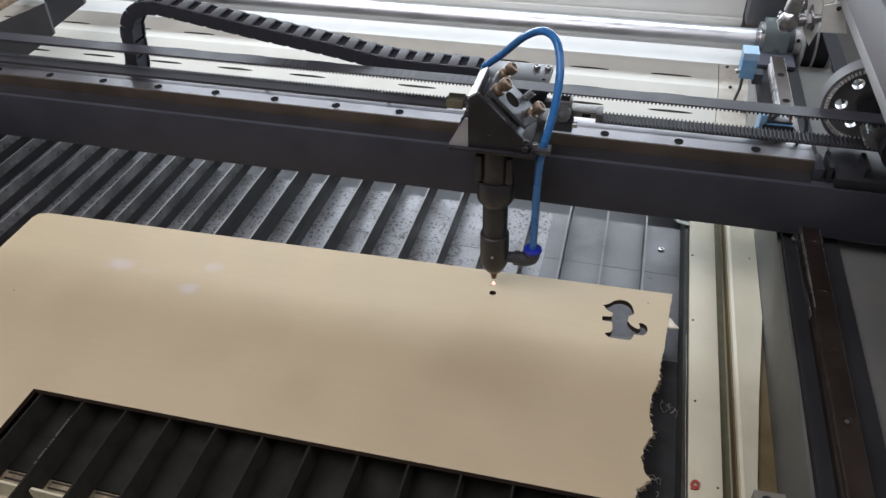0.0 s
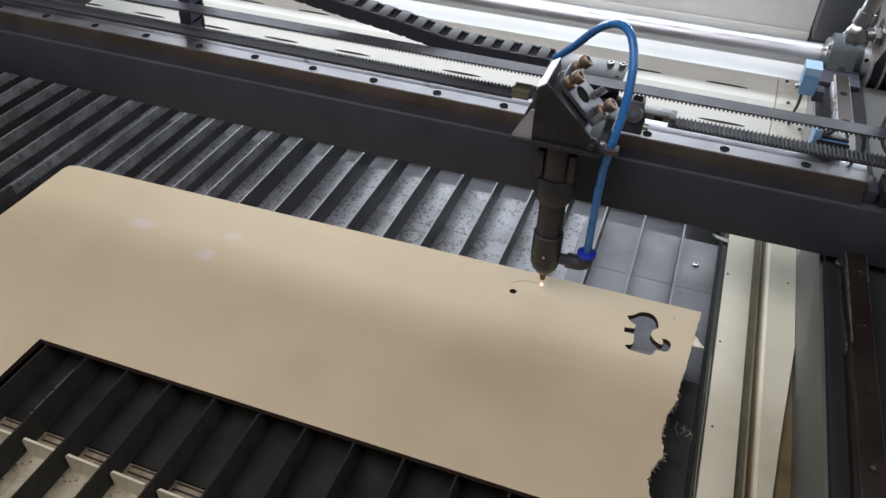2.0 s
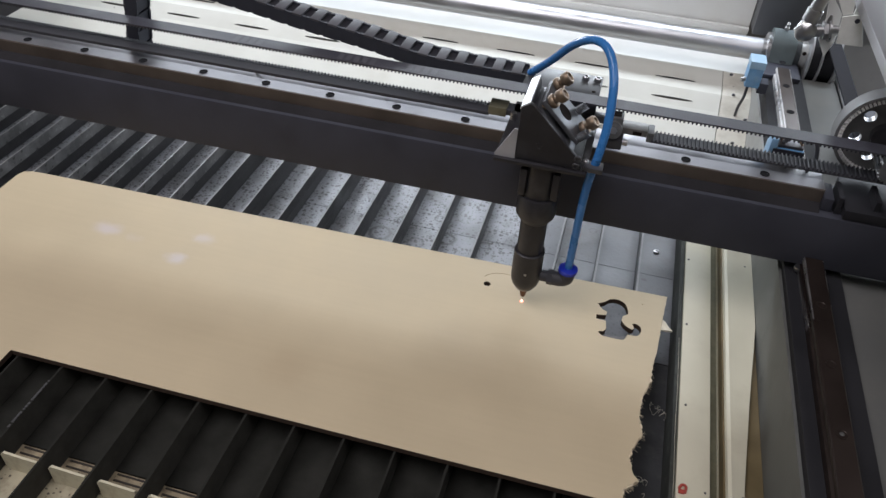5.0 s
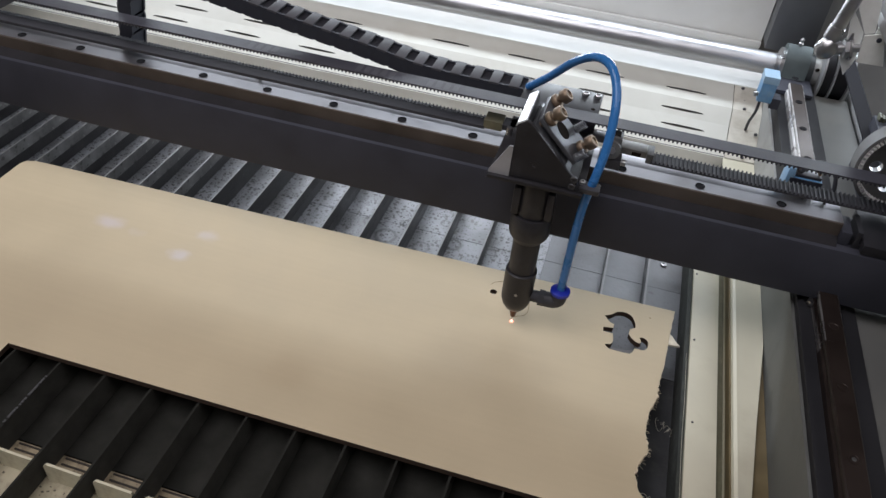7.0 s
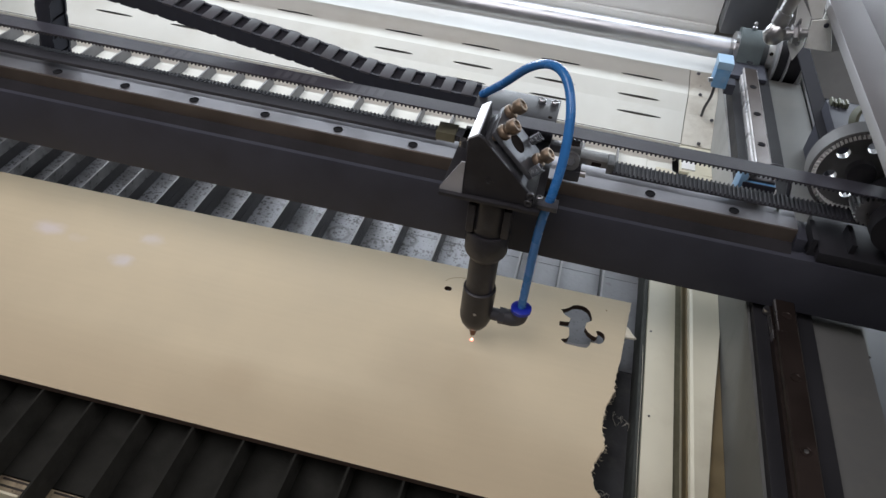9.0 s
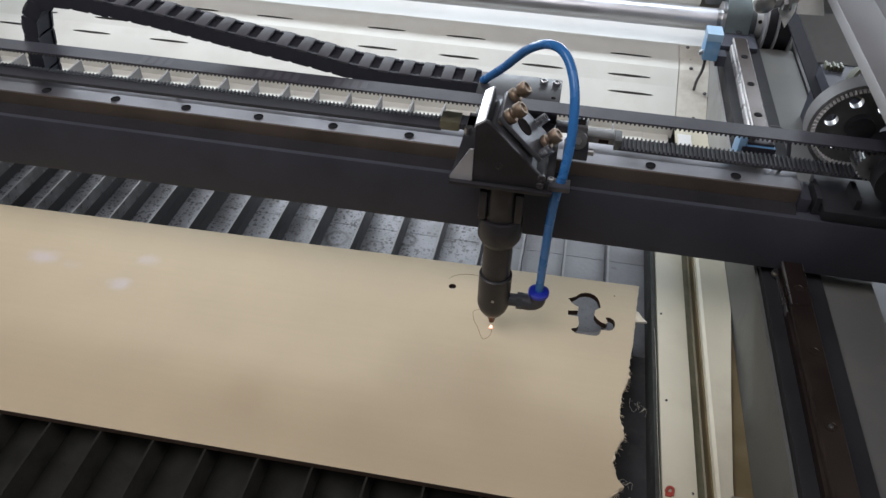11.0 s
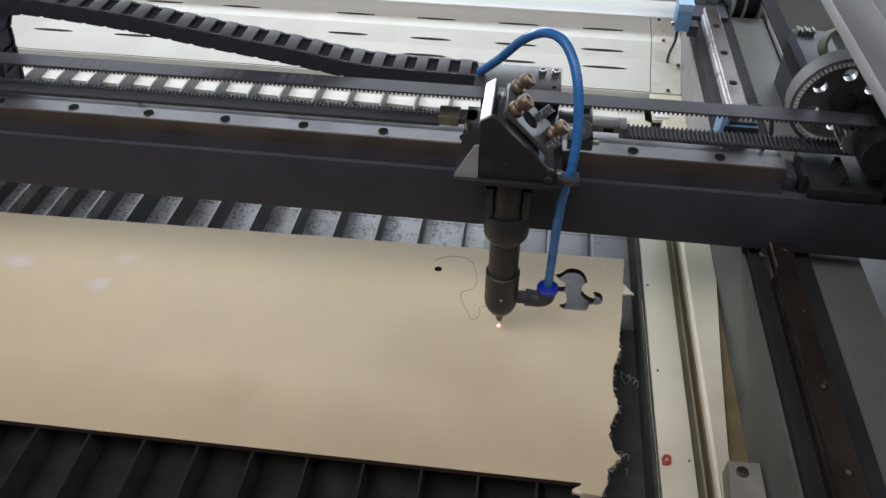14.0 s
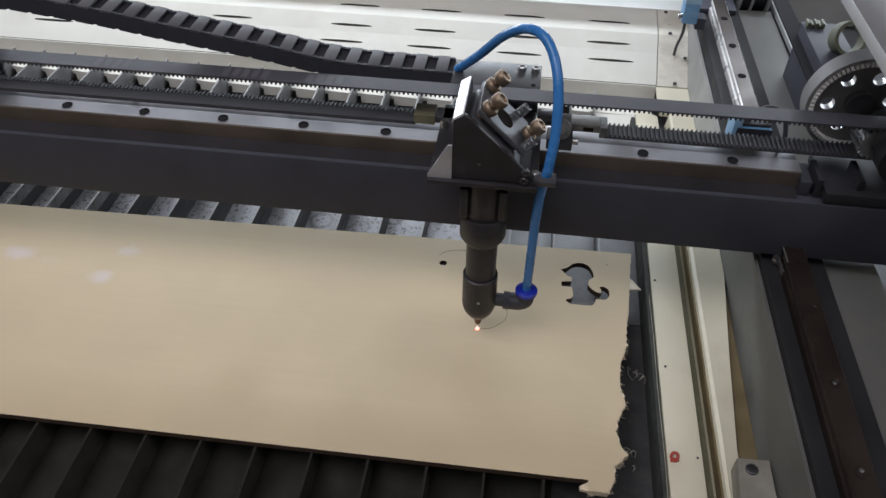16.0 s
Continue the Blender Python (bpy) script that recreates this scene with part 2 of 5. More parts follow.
DARK_STEEL = mat("dark_steel", (0.10, 0.10, 0.11), 0.4, 0.7, 0.25, 90, 0.1)
BRASS = mat("brass", (0.27, 0.205, 0.150), 0.5, 0.8, 0.2, 120, 0.1, 900, (0.16, 0.09, 0.05), 0.6, 90)
OLIVE = mat("olive_zinc", (0.20, 0.19, 0.13), 0.5, 0.5, 0.2, 100)
GREY_ALU = mat("grey_aluminium", (0.16, 0.165, 0.18), 0.45, 0.6, 0.2, 90, 0.1, 800, (0.05, 0.05, 0.055), 0.6, 60)
# soot and the dim front of the bed, both put into this black
SOOT_DIM = mat("sooty_dim_sheet", (0.028, 0.028, 0.025), 0.9, 0, 0.3, 40, 0.4, 500, spec=0.04)
CREAM = specks(mat("cream_painted_steel", (0.64, 0.61, 0.48), 0.48, 0, 0.07, 12, 0.08, 600, (0.42, 0.37, 0.27), 0.4, 11), 26, 0.12, 0.06, (0.10, 0.09, 0.07), 0.7)
CREAM_DIRTY = specks(mat("sooty_cream_steel", (0.42, 0.375, 0.265), 0.6, 0, 0.2, 40, 0.1, 600, (0.10, 0.075, 0.05), 0.85, 45), 260, 0.35, 0.3, (0.03, 0.022, 0.016), 0.85)
FIN_CREAM = mat("yellowed_cream_fin", (0.62, 0.58, 0.43), 0.5, 0, 0.12, 60, 0.1, 600, (0.30, 0.25, 0.16), 0.6, 60)
BURNT_LIP = mat("burnt_lip", (0.030, 0.025, 0.020), 0.8, 0, 0.3, 60, 0.2, 600, (0.22, 0.19, 0.14), 0.6, 70)
WHITE = mat("white_painted_steel", (0.74, 0.745, 0.73), 0.5, 0, 0.05, 8, 0.06, 600, (0.55, 0.52, 0.44), 0.25, 6)
GREY_PAINT = mat("grey_painted_steel", (0.30, 0.305, 0.31), 0.5, 0, 0.1, 15, 0.1, 600, (0.17, 0.165, 0.16), 0.4, 12)
GREY_DARK = mat("dark_grey_steel", (0.11, 0.115, 0.125), 0.45, 0.2, 0.12, 20, 0.1)
GREEN_GASKET = mat("worn_green_black_edge", (0.026, 0.029, 0.025), 0.8, 0, 0.4, 120, 0.4, 600, (0.11, 0.115, 0.10), 0.4, 110)
SLAT = mat("grey_slat_face", (0.16, 0.158, 0.158), 0.5, 0.2, 0.35, 60, 0.4, 500, (0.05, 0.046, 0.043), 0.8, 45, per_piece=0.2)
SLAT_DARK = mat("dark_slat_face", (0.038, 0.037, 0.039), 0.5, 0.2, 0.4, 60, 0.4, 500, (0.03, 0.028, 0.026), 0.7, 45, per_piece=0.2)
SLAT_PALE = mat("pale_slat_face", (0.20, 0.20, 0.21), 0.42, 0.5, 0.25, 60, 0.3, 500, (0.06, 0.055, 0.05), 0.7, 45)
# scorched flanks, lightened in colour to make up for missing light
SLAT_SOOT_LIFTED = mat("scorched_lifted_slat", (0.070, 0.069, 0.062), 0.9, 0, 0.3, 40, 0.3, 500, (0.045, 0.043, 0.038), 0.5, 35, spec=0.05)
# lower band of the slats, its shade put into the colour
SLAT_SHADE = mat("shaded_slat_foot", (0.034, 0.033, 0.035), 0.45, 0.3, 0.4, 50, 0.3, 500, (0.06, 0.057, 0.055), 0.5, 40, per_piece=0.25)
# brighter grey carries the light that falls on the rear ends
SLAT_END = mat("lit_slat_end", (0.20, 0.20, 0.205), 0.5, 0.3, 0.2, 60, 0.2, 500, (0.16, 0.155, 0.15), 0.5, 45)
SLAT_TOP = mat("worn_slat_edge", (0.24, 0.24, 0.24), 0.5, 0.3, 0.35, 60, 0.2, 700, (0.08, 0.07, 0.06), 0.7, 60)
specks(SLAT_DARK, 170, 0.35, 0.28, (0.10, 0.10, 0.097), 0.5)
specks(SLAT_DARK, 60, 0.2, 0.2, (0.2, 0.2, 0.195), 0.4, (1, 1, 0.35))
for m_ in (SLAT, SLAT_PALE):
    specks(m_, 170, 0.45, 0.32, (0.30, 0.30, 0.29), 0.55)
    specks(m_, 130, 0.45, 0.40, (0.025, 0.023, 0.021), 0.6)
    specks(m_, 60, 0.35, 0.22, (0.36, 0.36, 0.35), 0.5, (1, 1, 0.35))
specks(SLAT_SOOT_LIFTED, 120, 0.25, 0.25, (0.06, 0.057, 0.053), 0.5)
BROWN = mat("brown_varnished_strip", (0.135, 0.102, 0.050), 0.5, 0, 0.25, 40)
BLUE_HOSE = mat("blue_air_hose", (0.040, 0.19, 0.50), 0.28, 0, 0.08, 60, 0.02)
BLUE_COLLAR = mat("blue_release_collar", (0.012, 0.03, 0.40), 0.35, 0, 0.05)
BLUE_SWITCH = mat("blue_switch_body", (0.13, 0.30, 0.52), 0.5, 0, 0.12, 90, 0.1, 600, (0.3, 0.36, 0.4), 0.4, 60)
RED = mat("red_scrap", (0.34, 0.05, 0.035), 0.6)
OFFWHITE_PLASTIC = mat("yellowed_plastic", (0.13, 0.135, 0.095), 0.5)
WALL_PAINT = mat("workshop_wall_paint", (0.55, 0.55, 0.53), 0.9, 0, 0.08, 2, 0.1)
CONCRETE = mat("concrete_floor", (0.22, 0.215, 0.2), 0.8, 0, 0.2, 3, 0.2)
SPARK = glow("spark_glow", (1.0, 0.40, 0.28), 1.2)
SPARK_CORE = glow("spark_core", (1.0, 0.66, 0.55), 2.2)
MIRROR_EDGE = mat("white_mount_edge", (0.82, 0.83, 0.86), 0.3, 0.3, 0.05)


def tray_steel(grimy):
    """Dull rolled sheet with oil droplets, scorch clouds and ring marks."""
    m = mat("oily_tray_sheet", (0.235, 0.235, 0.250) if grimy else (0.13, 0.13, 0.138), 0.42, 0.45, 0.25, 22, 0.3, 260, (0.10, 0.095, 0.09), 0.7, 19)
    nt = m.node_tree
    n, l = nt.nodes, nt.links
    bsdf = n["Principled BSDF"]
    colour = bsdf.inputs["Base Color"].links[0].from_socket
    tc = n.new("ShaderNodeTexCoord")
    vo = n.new("ShaderNodeTexVoronoi")
    vo.inputs["Scale"].default_value = 300
    dn = n.new("ShaderNodeTexNoise")
    dn.inputs["Scale"].default_value, dn.inputs["Detail"].default_value = 260, 3
    l.new(tc.outputs["Object"], dn.inputs["Vector"])
    dm = n.new("ShaderNodeVectorMath")
    dm.operation = "MULTIPLY_ADD"
    dm.inputs[1].default_value = (0.004, 0.004, 0.004)
    l.new(dn.outputs["Color"], dm.inputs[0])
    l.new(tc.outputs["Object"], dm.inputs[2])
    l.new(dm.outputs["Vector"], vo.inputs["Vector"])
    v1 = n.new("ShaderNodeMapRange")
    v1.inputs["From Min"].default_value, v1.inputs["From Max"].default_value = 0.24, 0.38
    v1.inputs["To Min"].default_value, v1.inputs["To Max"].default_value = 1, 0
    l.new(vo.outputs["Distance"], v1.inputs["Value"])
    nz = n.new("ShaderNodeTexNoise")
    nz.inputs["Scale"].default_value, nz.inputs["Detail"].default_value = 9, 3
    l.new(tc.outputs["Object"], nz.inputs["Vector"])
    v2 = n.new("ShaderNodeMapRange")
    v2.inputs["From Min"].default_value, v2.inputs["From Max"].default_value = 0.38, 0.48
    l.new(nz.outputs["Fac"], v2.inputs["Value"])
    mu = n.new("ShaderNodeMath")
    mu.operation = "MULTIPLY"
    cs = n.new("ShaderNodeSeparateColor")
    l.new(vo.outputs["Color"], cs.inputs["Color"])
    cm = n.new("ShaderNodeMapRange")
    cm.inputs["From Min"].default_value, cm.inputs["From Max"].default_value = 0.45, 0.6
    l.new(cs.outputs["Red"], cm.inputs["Value"])
    c2 = n.new("ShaderNodeMath")
    c2.operation = "MULTIPLY"
    l.new(v1.outputs["Result"], c2.inputs[0])
    l.new(cm.outputs["Result"], c2.inputs[1])
    l.new(c2.outputs["Value"], mu.inputs[0])
    l.new(v2.outputs["Result"], mu.inputs[1])
    m2 = n.new("ShaderNodeMath")
    m2.operation = "MULTIPLY"
    m2.inputs[1].default_value = 0.95 if grimy else 0.3
    l.new(mu.outputs["Value"], m2.inputs[0])
    mx = n.new("ShaderNodeMix")
    mx.data_type = "RGBA"
    l.new(m2.outputs["Value"], mx.inputs["Factor"])
    l.new(colour, mx.inputs["A"])
    mx.inputs["B"].default_value = (0.035, 0.033, 0.03, 1)
    l.new(mx.outputs["Result"], bsdf.inputs["Base Color"])
    if grimy:
        specks(m, 190, 0.55, 0.42, (0.05, 0.046, 0.042), 0.75)
        specks(m, 420, 0.5, 0.45, (0.04, 0.037, 0.034), 0.6)
        specks(m, 90, 0.3, 0.35, (0.26, 0.26, 0.265), 0.4)
    return m


GREY_CLAMP = mat("scuffed_clamp_grey", (0.15, 0.153, 0.155), 0.5, 0.4, 0.3, 120, 0.2, 800, (0.05, 0.05, 0.052), 0.6, 90)
CLIP_GREY = mat("pressed_clip_grey", (0.17, 0.163, 0.155), 0.45, 0.4, 0.2, 100)
TRAY = tray_steel(False)
blots(TRAY, [(0.083, 0.1478, 0.0045), (0.090, 0.1470, 0.0035)], (0.05, 0.048, 0.045), 0.6)
blots(TRAY, [(0.1412, 0.0868, 0.0022), (0.1388, 0.0870, 0.0018)], (0.055, 0.052, 0.05), 0.5, False)
TRAY_GRIMY = blots(tray_steel(True), [(-0.127, 0.073, 0.012), (-0.088, 0.069, 0.009), (-0.110, 0.100, 0.008), (-0.150, 0.090, 0.007), (-0.060, 0.085, 0.010), (-0.075, 0.115, 0.006), (0.012, 0.117, 0.007),
                            (-0.020, 0.088, 0.006), (-0.185, 0.075, 0.008)], (0.05, 0.048, 0.045), 0.6)
blots(TRAY_GRIMY, [(-0.10, 0.080, 0.03), (-0.03, 0.105, 0.022), (0.01, 0.10, 0.016), (-0.165, 0.085, 0.02)], (0.055, 0.052, 0.05), 0.4, False)


# ---- mesh helpers ----
def thing(name, label, category, group="", kind="", at=(0, 0, 0)):
    ob = new(name)
    ob.location = at
    ob.empty_display_size = 0.02
    return tagged(ob, label, category, group, kind)


def mesh_of(name, bm, material, sharp=35):
    me = bpy.data.meshes.new(name)
    bmesh.ops.recalc_face_normals(bm, faces=bm.faces)
    for f in bm.faces:
        f.smooth = True
    bm.to_mesh(me)
    bm.free()
    me.set_sharp_from_angle(angle=radians(sharp))
    for k in material if isinstance(material, (list, tuple)) else [material]:
        me.materials.append(k)
    return me


def part(name, bm, material, parent=None, label="", m=None):
    ob = new(name, mesh_of(name, bm, material))
    if parent is not None:
        ob.parent = parent
    if m is not None:
        ob.matrix_basis = m
    return tagged(ob, label)


def box(x0, x1, y0, y1, z0, z1, bevel=0.0, bm=None):
    bm = bm or bmesh.new()
    vs = bmesh.ops.create_cube(bm, size=1)["verts"]
    for v in vs:
        v.co = Vector(((x0 + x1) / 2 + v.co.x * (x1 - x0), (y0 + y1) / 2 + v.co.y * (y1 - y0), (z0 + z1) / 2 + v.co.z * (z1 - z0)))
    if bevel:
        es = {e for v in vs for e in v.link_edges}
        bmesh.ops.bevel(bm, geom=list(es), offset=bevel, segments=2, affect="EDGES", profile=0.6)
    return bm


def cyl(p0, p1, r0, r1=None, seg=24, bm=None, caps=True):
    bm = bm or bmesh.new()
    p0, p1 = Vector(p0), Vector(p1)
    r1 = r0 if r1 is None else r1
    q = (p1 - p0).to_track_quat("Z", "Y")
    rings = []
    for p, r in ((p0, r0), (p1, r1)):
        rings.append([bm.verts.new(p + q @ Vector((r * math.cos(a), r * math.sin(a), 0))) for a in [2 * math.pi * i / seg for i in range(seg)]])
    for i in range(seg):
        j = (i + 1) % seg
        bm.faces.new((rings[0][i], rings[0][j], rings[1][j], rings[1][i]))
    if caps:
        bm.faces.new(rings[0][::-1])
        bm.faces.new(rings[1])
    return bm


def lathe(profile, seg=32, bm=None):
    """A turned body about z from rows of radius and height."""
    bm = bm or bmesh.new()
    rings = [[bm.verts.new((r * math.cos(2 * math.pi * i / seg), r * math.sin(2 * math.pi * i / seg), z)) for i in range(seg)] for r, z in profile]
    for a, b2 in zip(rings, rings[1:]):
        for i in range(seg):
            j = (i + 1) % seg
            bm.faces.new((a[i], a[j], b2[j], b2[i]))
    bm.faces.new(rings[0][::-1])
    bm.faces.new(rings[-1])
    return bm


def ring(r_out, r_in, d, seg=40, bm=None):
    """A flat ring about z, d thick, from z = 0 up."""
    bm = bm or bmesh.new()
    c = []
    for r, z in ((r_out, 0), (r_out, d), (r_in, d), (r_in, 0)):
        c.append([bm.verts.new((r * math.cos(2 * math.pi * i / seg), r * math.sin(2 * math.pi * i / seg), z)) for i in range(seg)])
    for k in range(4):
        a, b2 = c[k], c[(k + 1) % 4]
        for i in range(seg):
            j = (i + 1) % seg
            bm.faces.new((a[i], a[j], b2[j], b2[i]))
    return bm


def prism(pts, lo, hi, axis="y", bm=None):
    """A body whose outline (two coordinates) runs along an axis from lo to hi."""
    bm = bm or bmesh.new()

    def co(p, d):
        return {"x": (d, p[0], p[1]), "y": (p[0], d, p[1]), "z": (p[0], p[1], d)}[axis]

    a = [bm.verts.new(co(p, lo)) for p in pts]
    b2 = [bm.verts.new(co(p, hi)) for p in pts]
    n = len(pts)
    for i in range(n):
        j = (i + 1) % n
        bm.faces.new((a[i], a[j], b2[j], b2[i]))
    bm.faces.new(a[::-1])
    bm.faces.new(b2)
    return bm


def smooth_path(pts, steps=10):
    pts = [Vector(p) for p in pts]
    ext = [pts[0] * 2 - pts[1]] + pts + [pts[-1] * 2 - pts[-2]]
    out = []
    for i in range(1, len(ext) - 2):
        a, b2, c, d = ext[i - 1:i + 3]
        for k in range(steps):
            t = k / steps
            out.append(0.5 * ((2 * b2) + (c - a) * t + (2 * a - 5 * b2 + 4 * c - d) * t * t + (3 * b2 - a - 3 * c + d) * t ** 3))
    out.append(pts[-1])
    return out


def pipe(pts, r, seg=16, bm=None):
    bm = bm or bmesh.new()
    rings, q = [], None
    for i, p in enumerate(pts):
        d = (pts[min(i + 1, len(pts) - 1)] - pts[max(i - 1, 0)]).normalized()
        if q is None:
            q = d.to_track_quat("Z", "Y")
        else:
            q = (q @ Vector((0, 0, 1))).rotation_difference(d) @ q
        rings.append([bm.verts.new(p + q @ Vector((r * math.cos(2 * math.pi * k / seg), r * math.sin(2 * math.pi * k / seg), 0))) for k in range(seg)])
    for a, b2 in zip(rings, rings[1:]):
        for k in range(seg):
            j = (k + 1) % seg
            bm.faces.new((a[k], a[j], b2[j], b2[k]))
    bm.faces.new(rings[0][::-1])
    bm.faces.new(rings[-1])
    return bm


def sheet(outer, holes, thick):
    """A flat sheet in xy with real holes, its top at z = 0. Face material 1 on the rims."""
    bm = bmesh.new()
    edges = []
    for loop in [outer, *holes]:
        vs = [bm.verts.new((x, y, 0)) for x, y in loop]
        edges += [bm.edges.new((vs[i], vs[(i + 1) % len(vs)])) for i in range(len(vs))]
    bmesh.ops.triangle_fill(bm, use_beauty=True, edges=edges)
    top = list(bm.faces)
    made = bmesh.ops.extrude_face_region(bm, geom=top)["geom"]
    for v in [g for g in made if isinstance(g, bmesh.types.BMVert)]:
        v.co.z = -thick
    bm.normal_update()
    for f in bm.faces:
        if abs(f.normal.z) < 0.5:
            f.material_index = 1
    return bm


def hexbolt(r, h, bm=None):
    """A socket-head screw about z, with a hexagon socket let into its head."""
    bm = bm or bmesh.new()
    lathe([(r * 0.96, 0), (r, h * 0.1), (r, h * 0.85), (r * 0.88, h), (r * 0.55, h), (r * 0.5, h * 0.45), (r * 0.02, h * 0.4)], 18, bm)
    return bm


# ---- the workshop: unseen room added round the machine ----
# shell out of view, added for bounced light and for reflections
part("floor", box(-4, 4, -4, 4, -0.98, -0.9), CONCRETE)
tagged(bpy.data.objects["floor"], "unseen grey concrete floor closing the room", "floor", kind="structure")
for nm, b in (("wall_north", (-4, 4, 4, 4.1, -0.9, 2.1)), ("wall_south", (-4, 4, -4.1, -4, -0.9, 2.1)), ("wall_east", (4, 4.1, -4, 4, -0.9, 2.1)), ("wall_west", (-4.1, -4, -4, 4, -0.9, 2.1))):
    tagged(part(nm, box(*b), WALL_PAINT), "unseen pale wall closing the room", "wall", kind="structure")
tagged(part("ceiling", box(-4.1, 4.1, -4.1, 4.1, 2.1, 2.2), WALL_PAINT), "unseen pale ceiling closing the room", "ceiling", kind="structure")

# ---- machine body ----
SLAT_X0, PITCH = 0.0922, 0.03885
slat_xs = [SLAT_X0 + PITCH * k for k in range(-24, 2)]

base = thing("machine_base", "cream sheet-steel lower body of the laser cutter", "machine body", kind="structure")
part("base_floor", box(-1.0, 0.6, -0.75, 0.62, -0.24, -0.22), GREY_DARK, base)
part("front_wall", box(-1.0, 0.6, -0.78, -0.75, -0.9, 0.0), CREAM, base)
part("left_wall", box(-1.03, -1.0, -0.78, 0.62, -0.9, 0.12), CREAM, base)
part("right_wall", box(0.6, 0.63, -0.78, 0.62, -0.9, 0.20), CREAM, base)

tray = thing("bed_tray", "dull oily sheet-steel tray under the slats", "tray", kind="structure")
part("tray_rear_sheet", box(-0.95, 0.0335, 0.0960, 0.172, -0.0338, -0.0298), TRAY_GRIMY, tray, "grime-mottled sheet")
part("tray_front_sheet", box(-0.95, 0.0335, -0.02, 0.0957, -0.0338, -0.0300), TRAY_GRIMY, tray, "grime-mottled sheet")
part("tray_end_sheet", box(0.0337, 0.169, 0.0960, 0.172, -0.0338, -0.0298), TRAY, tray)
part("tray_end_sheet", box(0.0337, 0.169, -0.02, 0.0957, -0.0338, -0.0300), TRAY, tray)
part("tray_sooty_sheet", box(-0.95, 0.099, -0.2485, -0.021, -0.0343, -0.0303), SOOT_DIM, tray, "sooty sheet with the bed's dimness in its black")
part("tray_dusty_sheet", box(0.0995, 0.169, -0.2485, -0.021, -0.0343, -0.0301), mat("dusty_soot_sheet", (0.040, 0.041, 0.043), 0.8, 0, 0.3, 40, 0.3, 500, (0.10, 0.095, 0.085), 0.35, 60, spec=0.2), tray, "dusty dark sheet")
part("tray_rear_drop", box(-0.95, 0.169, 0.173, 0.287, -0.075, -0.070), GREY_DARK, tray)
screw = hexbolt(0.0032, 0.0016)
part("tray_screw", screw, STEEL, tray, "small bright screw", pose(0.1494, 0.1333, -0.0298))


CREAM_CLEAN = mat("clean_cream_steel", (0.66, 0.655, 0.60), 0.48, 0, 0.05, 12, 0.08, 600, (0.48, 0.45, 0.38), 0.3, 20)


def ledge(name, y0, y1, ztop, label, paint):
    t = thing(name, label, "ledge", kind="structure")
    part("ledge_plate", box(-0.95, 0.166, y0, y1, ztop - 0.004, ztop), paint, t)
    return t


front = ledge("front_ledge", -0.74, -0.250, -0.030, "sooty cream steel ledge carrying the slat ends", CREAM_DIRTY)
rear = ledge("rear_ledge", 0.2890, 0.3200, -0.020, "cream steel ledge under the rear slat ends", CREAM_CLEAN)
part("ledge_riser", box(-0.95, 0.1995, 0.3203, 0.3217, -0.024, -0.0008), CREAM_CLEAN, rear)
part("end_plate", box(0.1345, 0.1955, 0.2560, 0.2885, -0.0245, -0.0205), CREAM_CLEAN, rear)
part("end_plate", box(0.1665, 0.1955, 0.2890, 0.3200, -0.0245, -0.0205), CREAM_CLEAN, rear)


SCORCHED_CREAM = specks(mat("scorched_cream_paint", (0.30, 0.245, 0.16), 0.7, 0, 0.25, 60, 0.2, 600, (0.07, 0.05, 0.035), 0.8, 70), 300, 0.35, 0.3, (0.03, 0.022, 0.016), 0.8)
part("scorched_band", box(-0.95, 0.166, -0.2688, -0.2502, -0.0300, -0.0295), SCORCHED_CREAM, front, "brown scorched paint behind the fins")


def comb_fin(w, h):
    bm = bmesh.new()
    prism([(-w / 2, -h), (-w / 2, -0.003), (-w / 2 + 0.003, 0), (w / 2 - 0.001, -0.001), (w / 2, -0.004), (w / 2, -h)], -0.0009, 0.0009, "y", bm)
    return bm


fin_mesh = mesh_of("comb_fin", comb_fin(PITCH - 0.0085, 0.026), FIN_CREAM)
rear_fin = mesh_of("comb_fin", comb_fin(0.0300, 0.012), CREAM_CLEAN)
lip_mesh = mesh_of("comb_lip", box(-PITCH / 2 + 0.004, PITCH / 2 - 0.004, -0.0007, 0.0007, 0, 0.0014, 0.0003), BURNT_LIP)
for x in slat_xs:
    for holder, y, z in ((front, -0.2695, -0.010), (rear, 0.2882, -0.0192)):
        o = new("comb_fin", fin_mesh if holder is front else rear_fin)
        o.parent, o.location = holder, (x + PITCH / 2 + (0.001 if holder is rear else 0), y, z)
    for dy in (0.0035, 0.0085):
        o = new("comb_lip", lip_mesh)
        o.parent, o.location = front, (x + PITCH / 2, -0.2605 + dy, -0.030)

# slats: flat bars on edge, sooty sides with painted shade, bare worn top edge
random.seed(4)


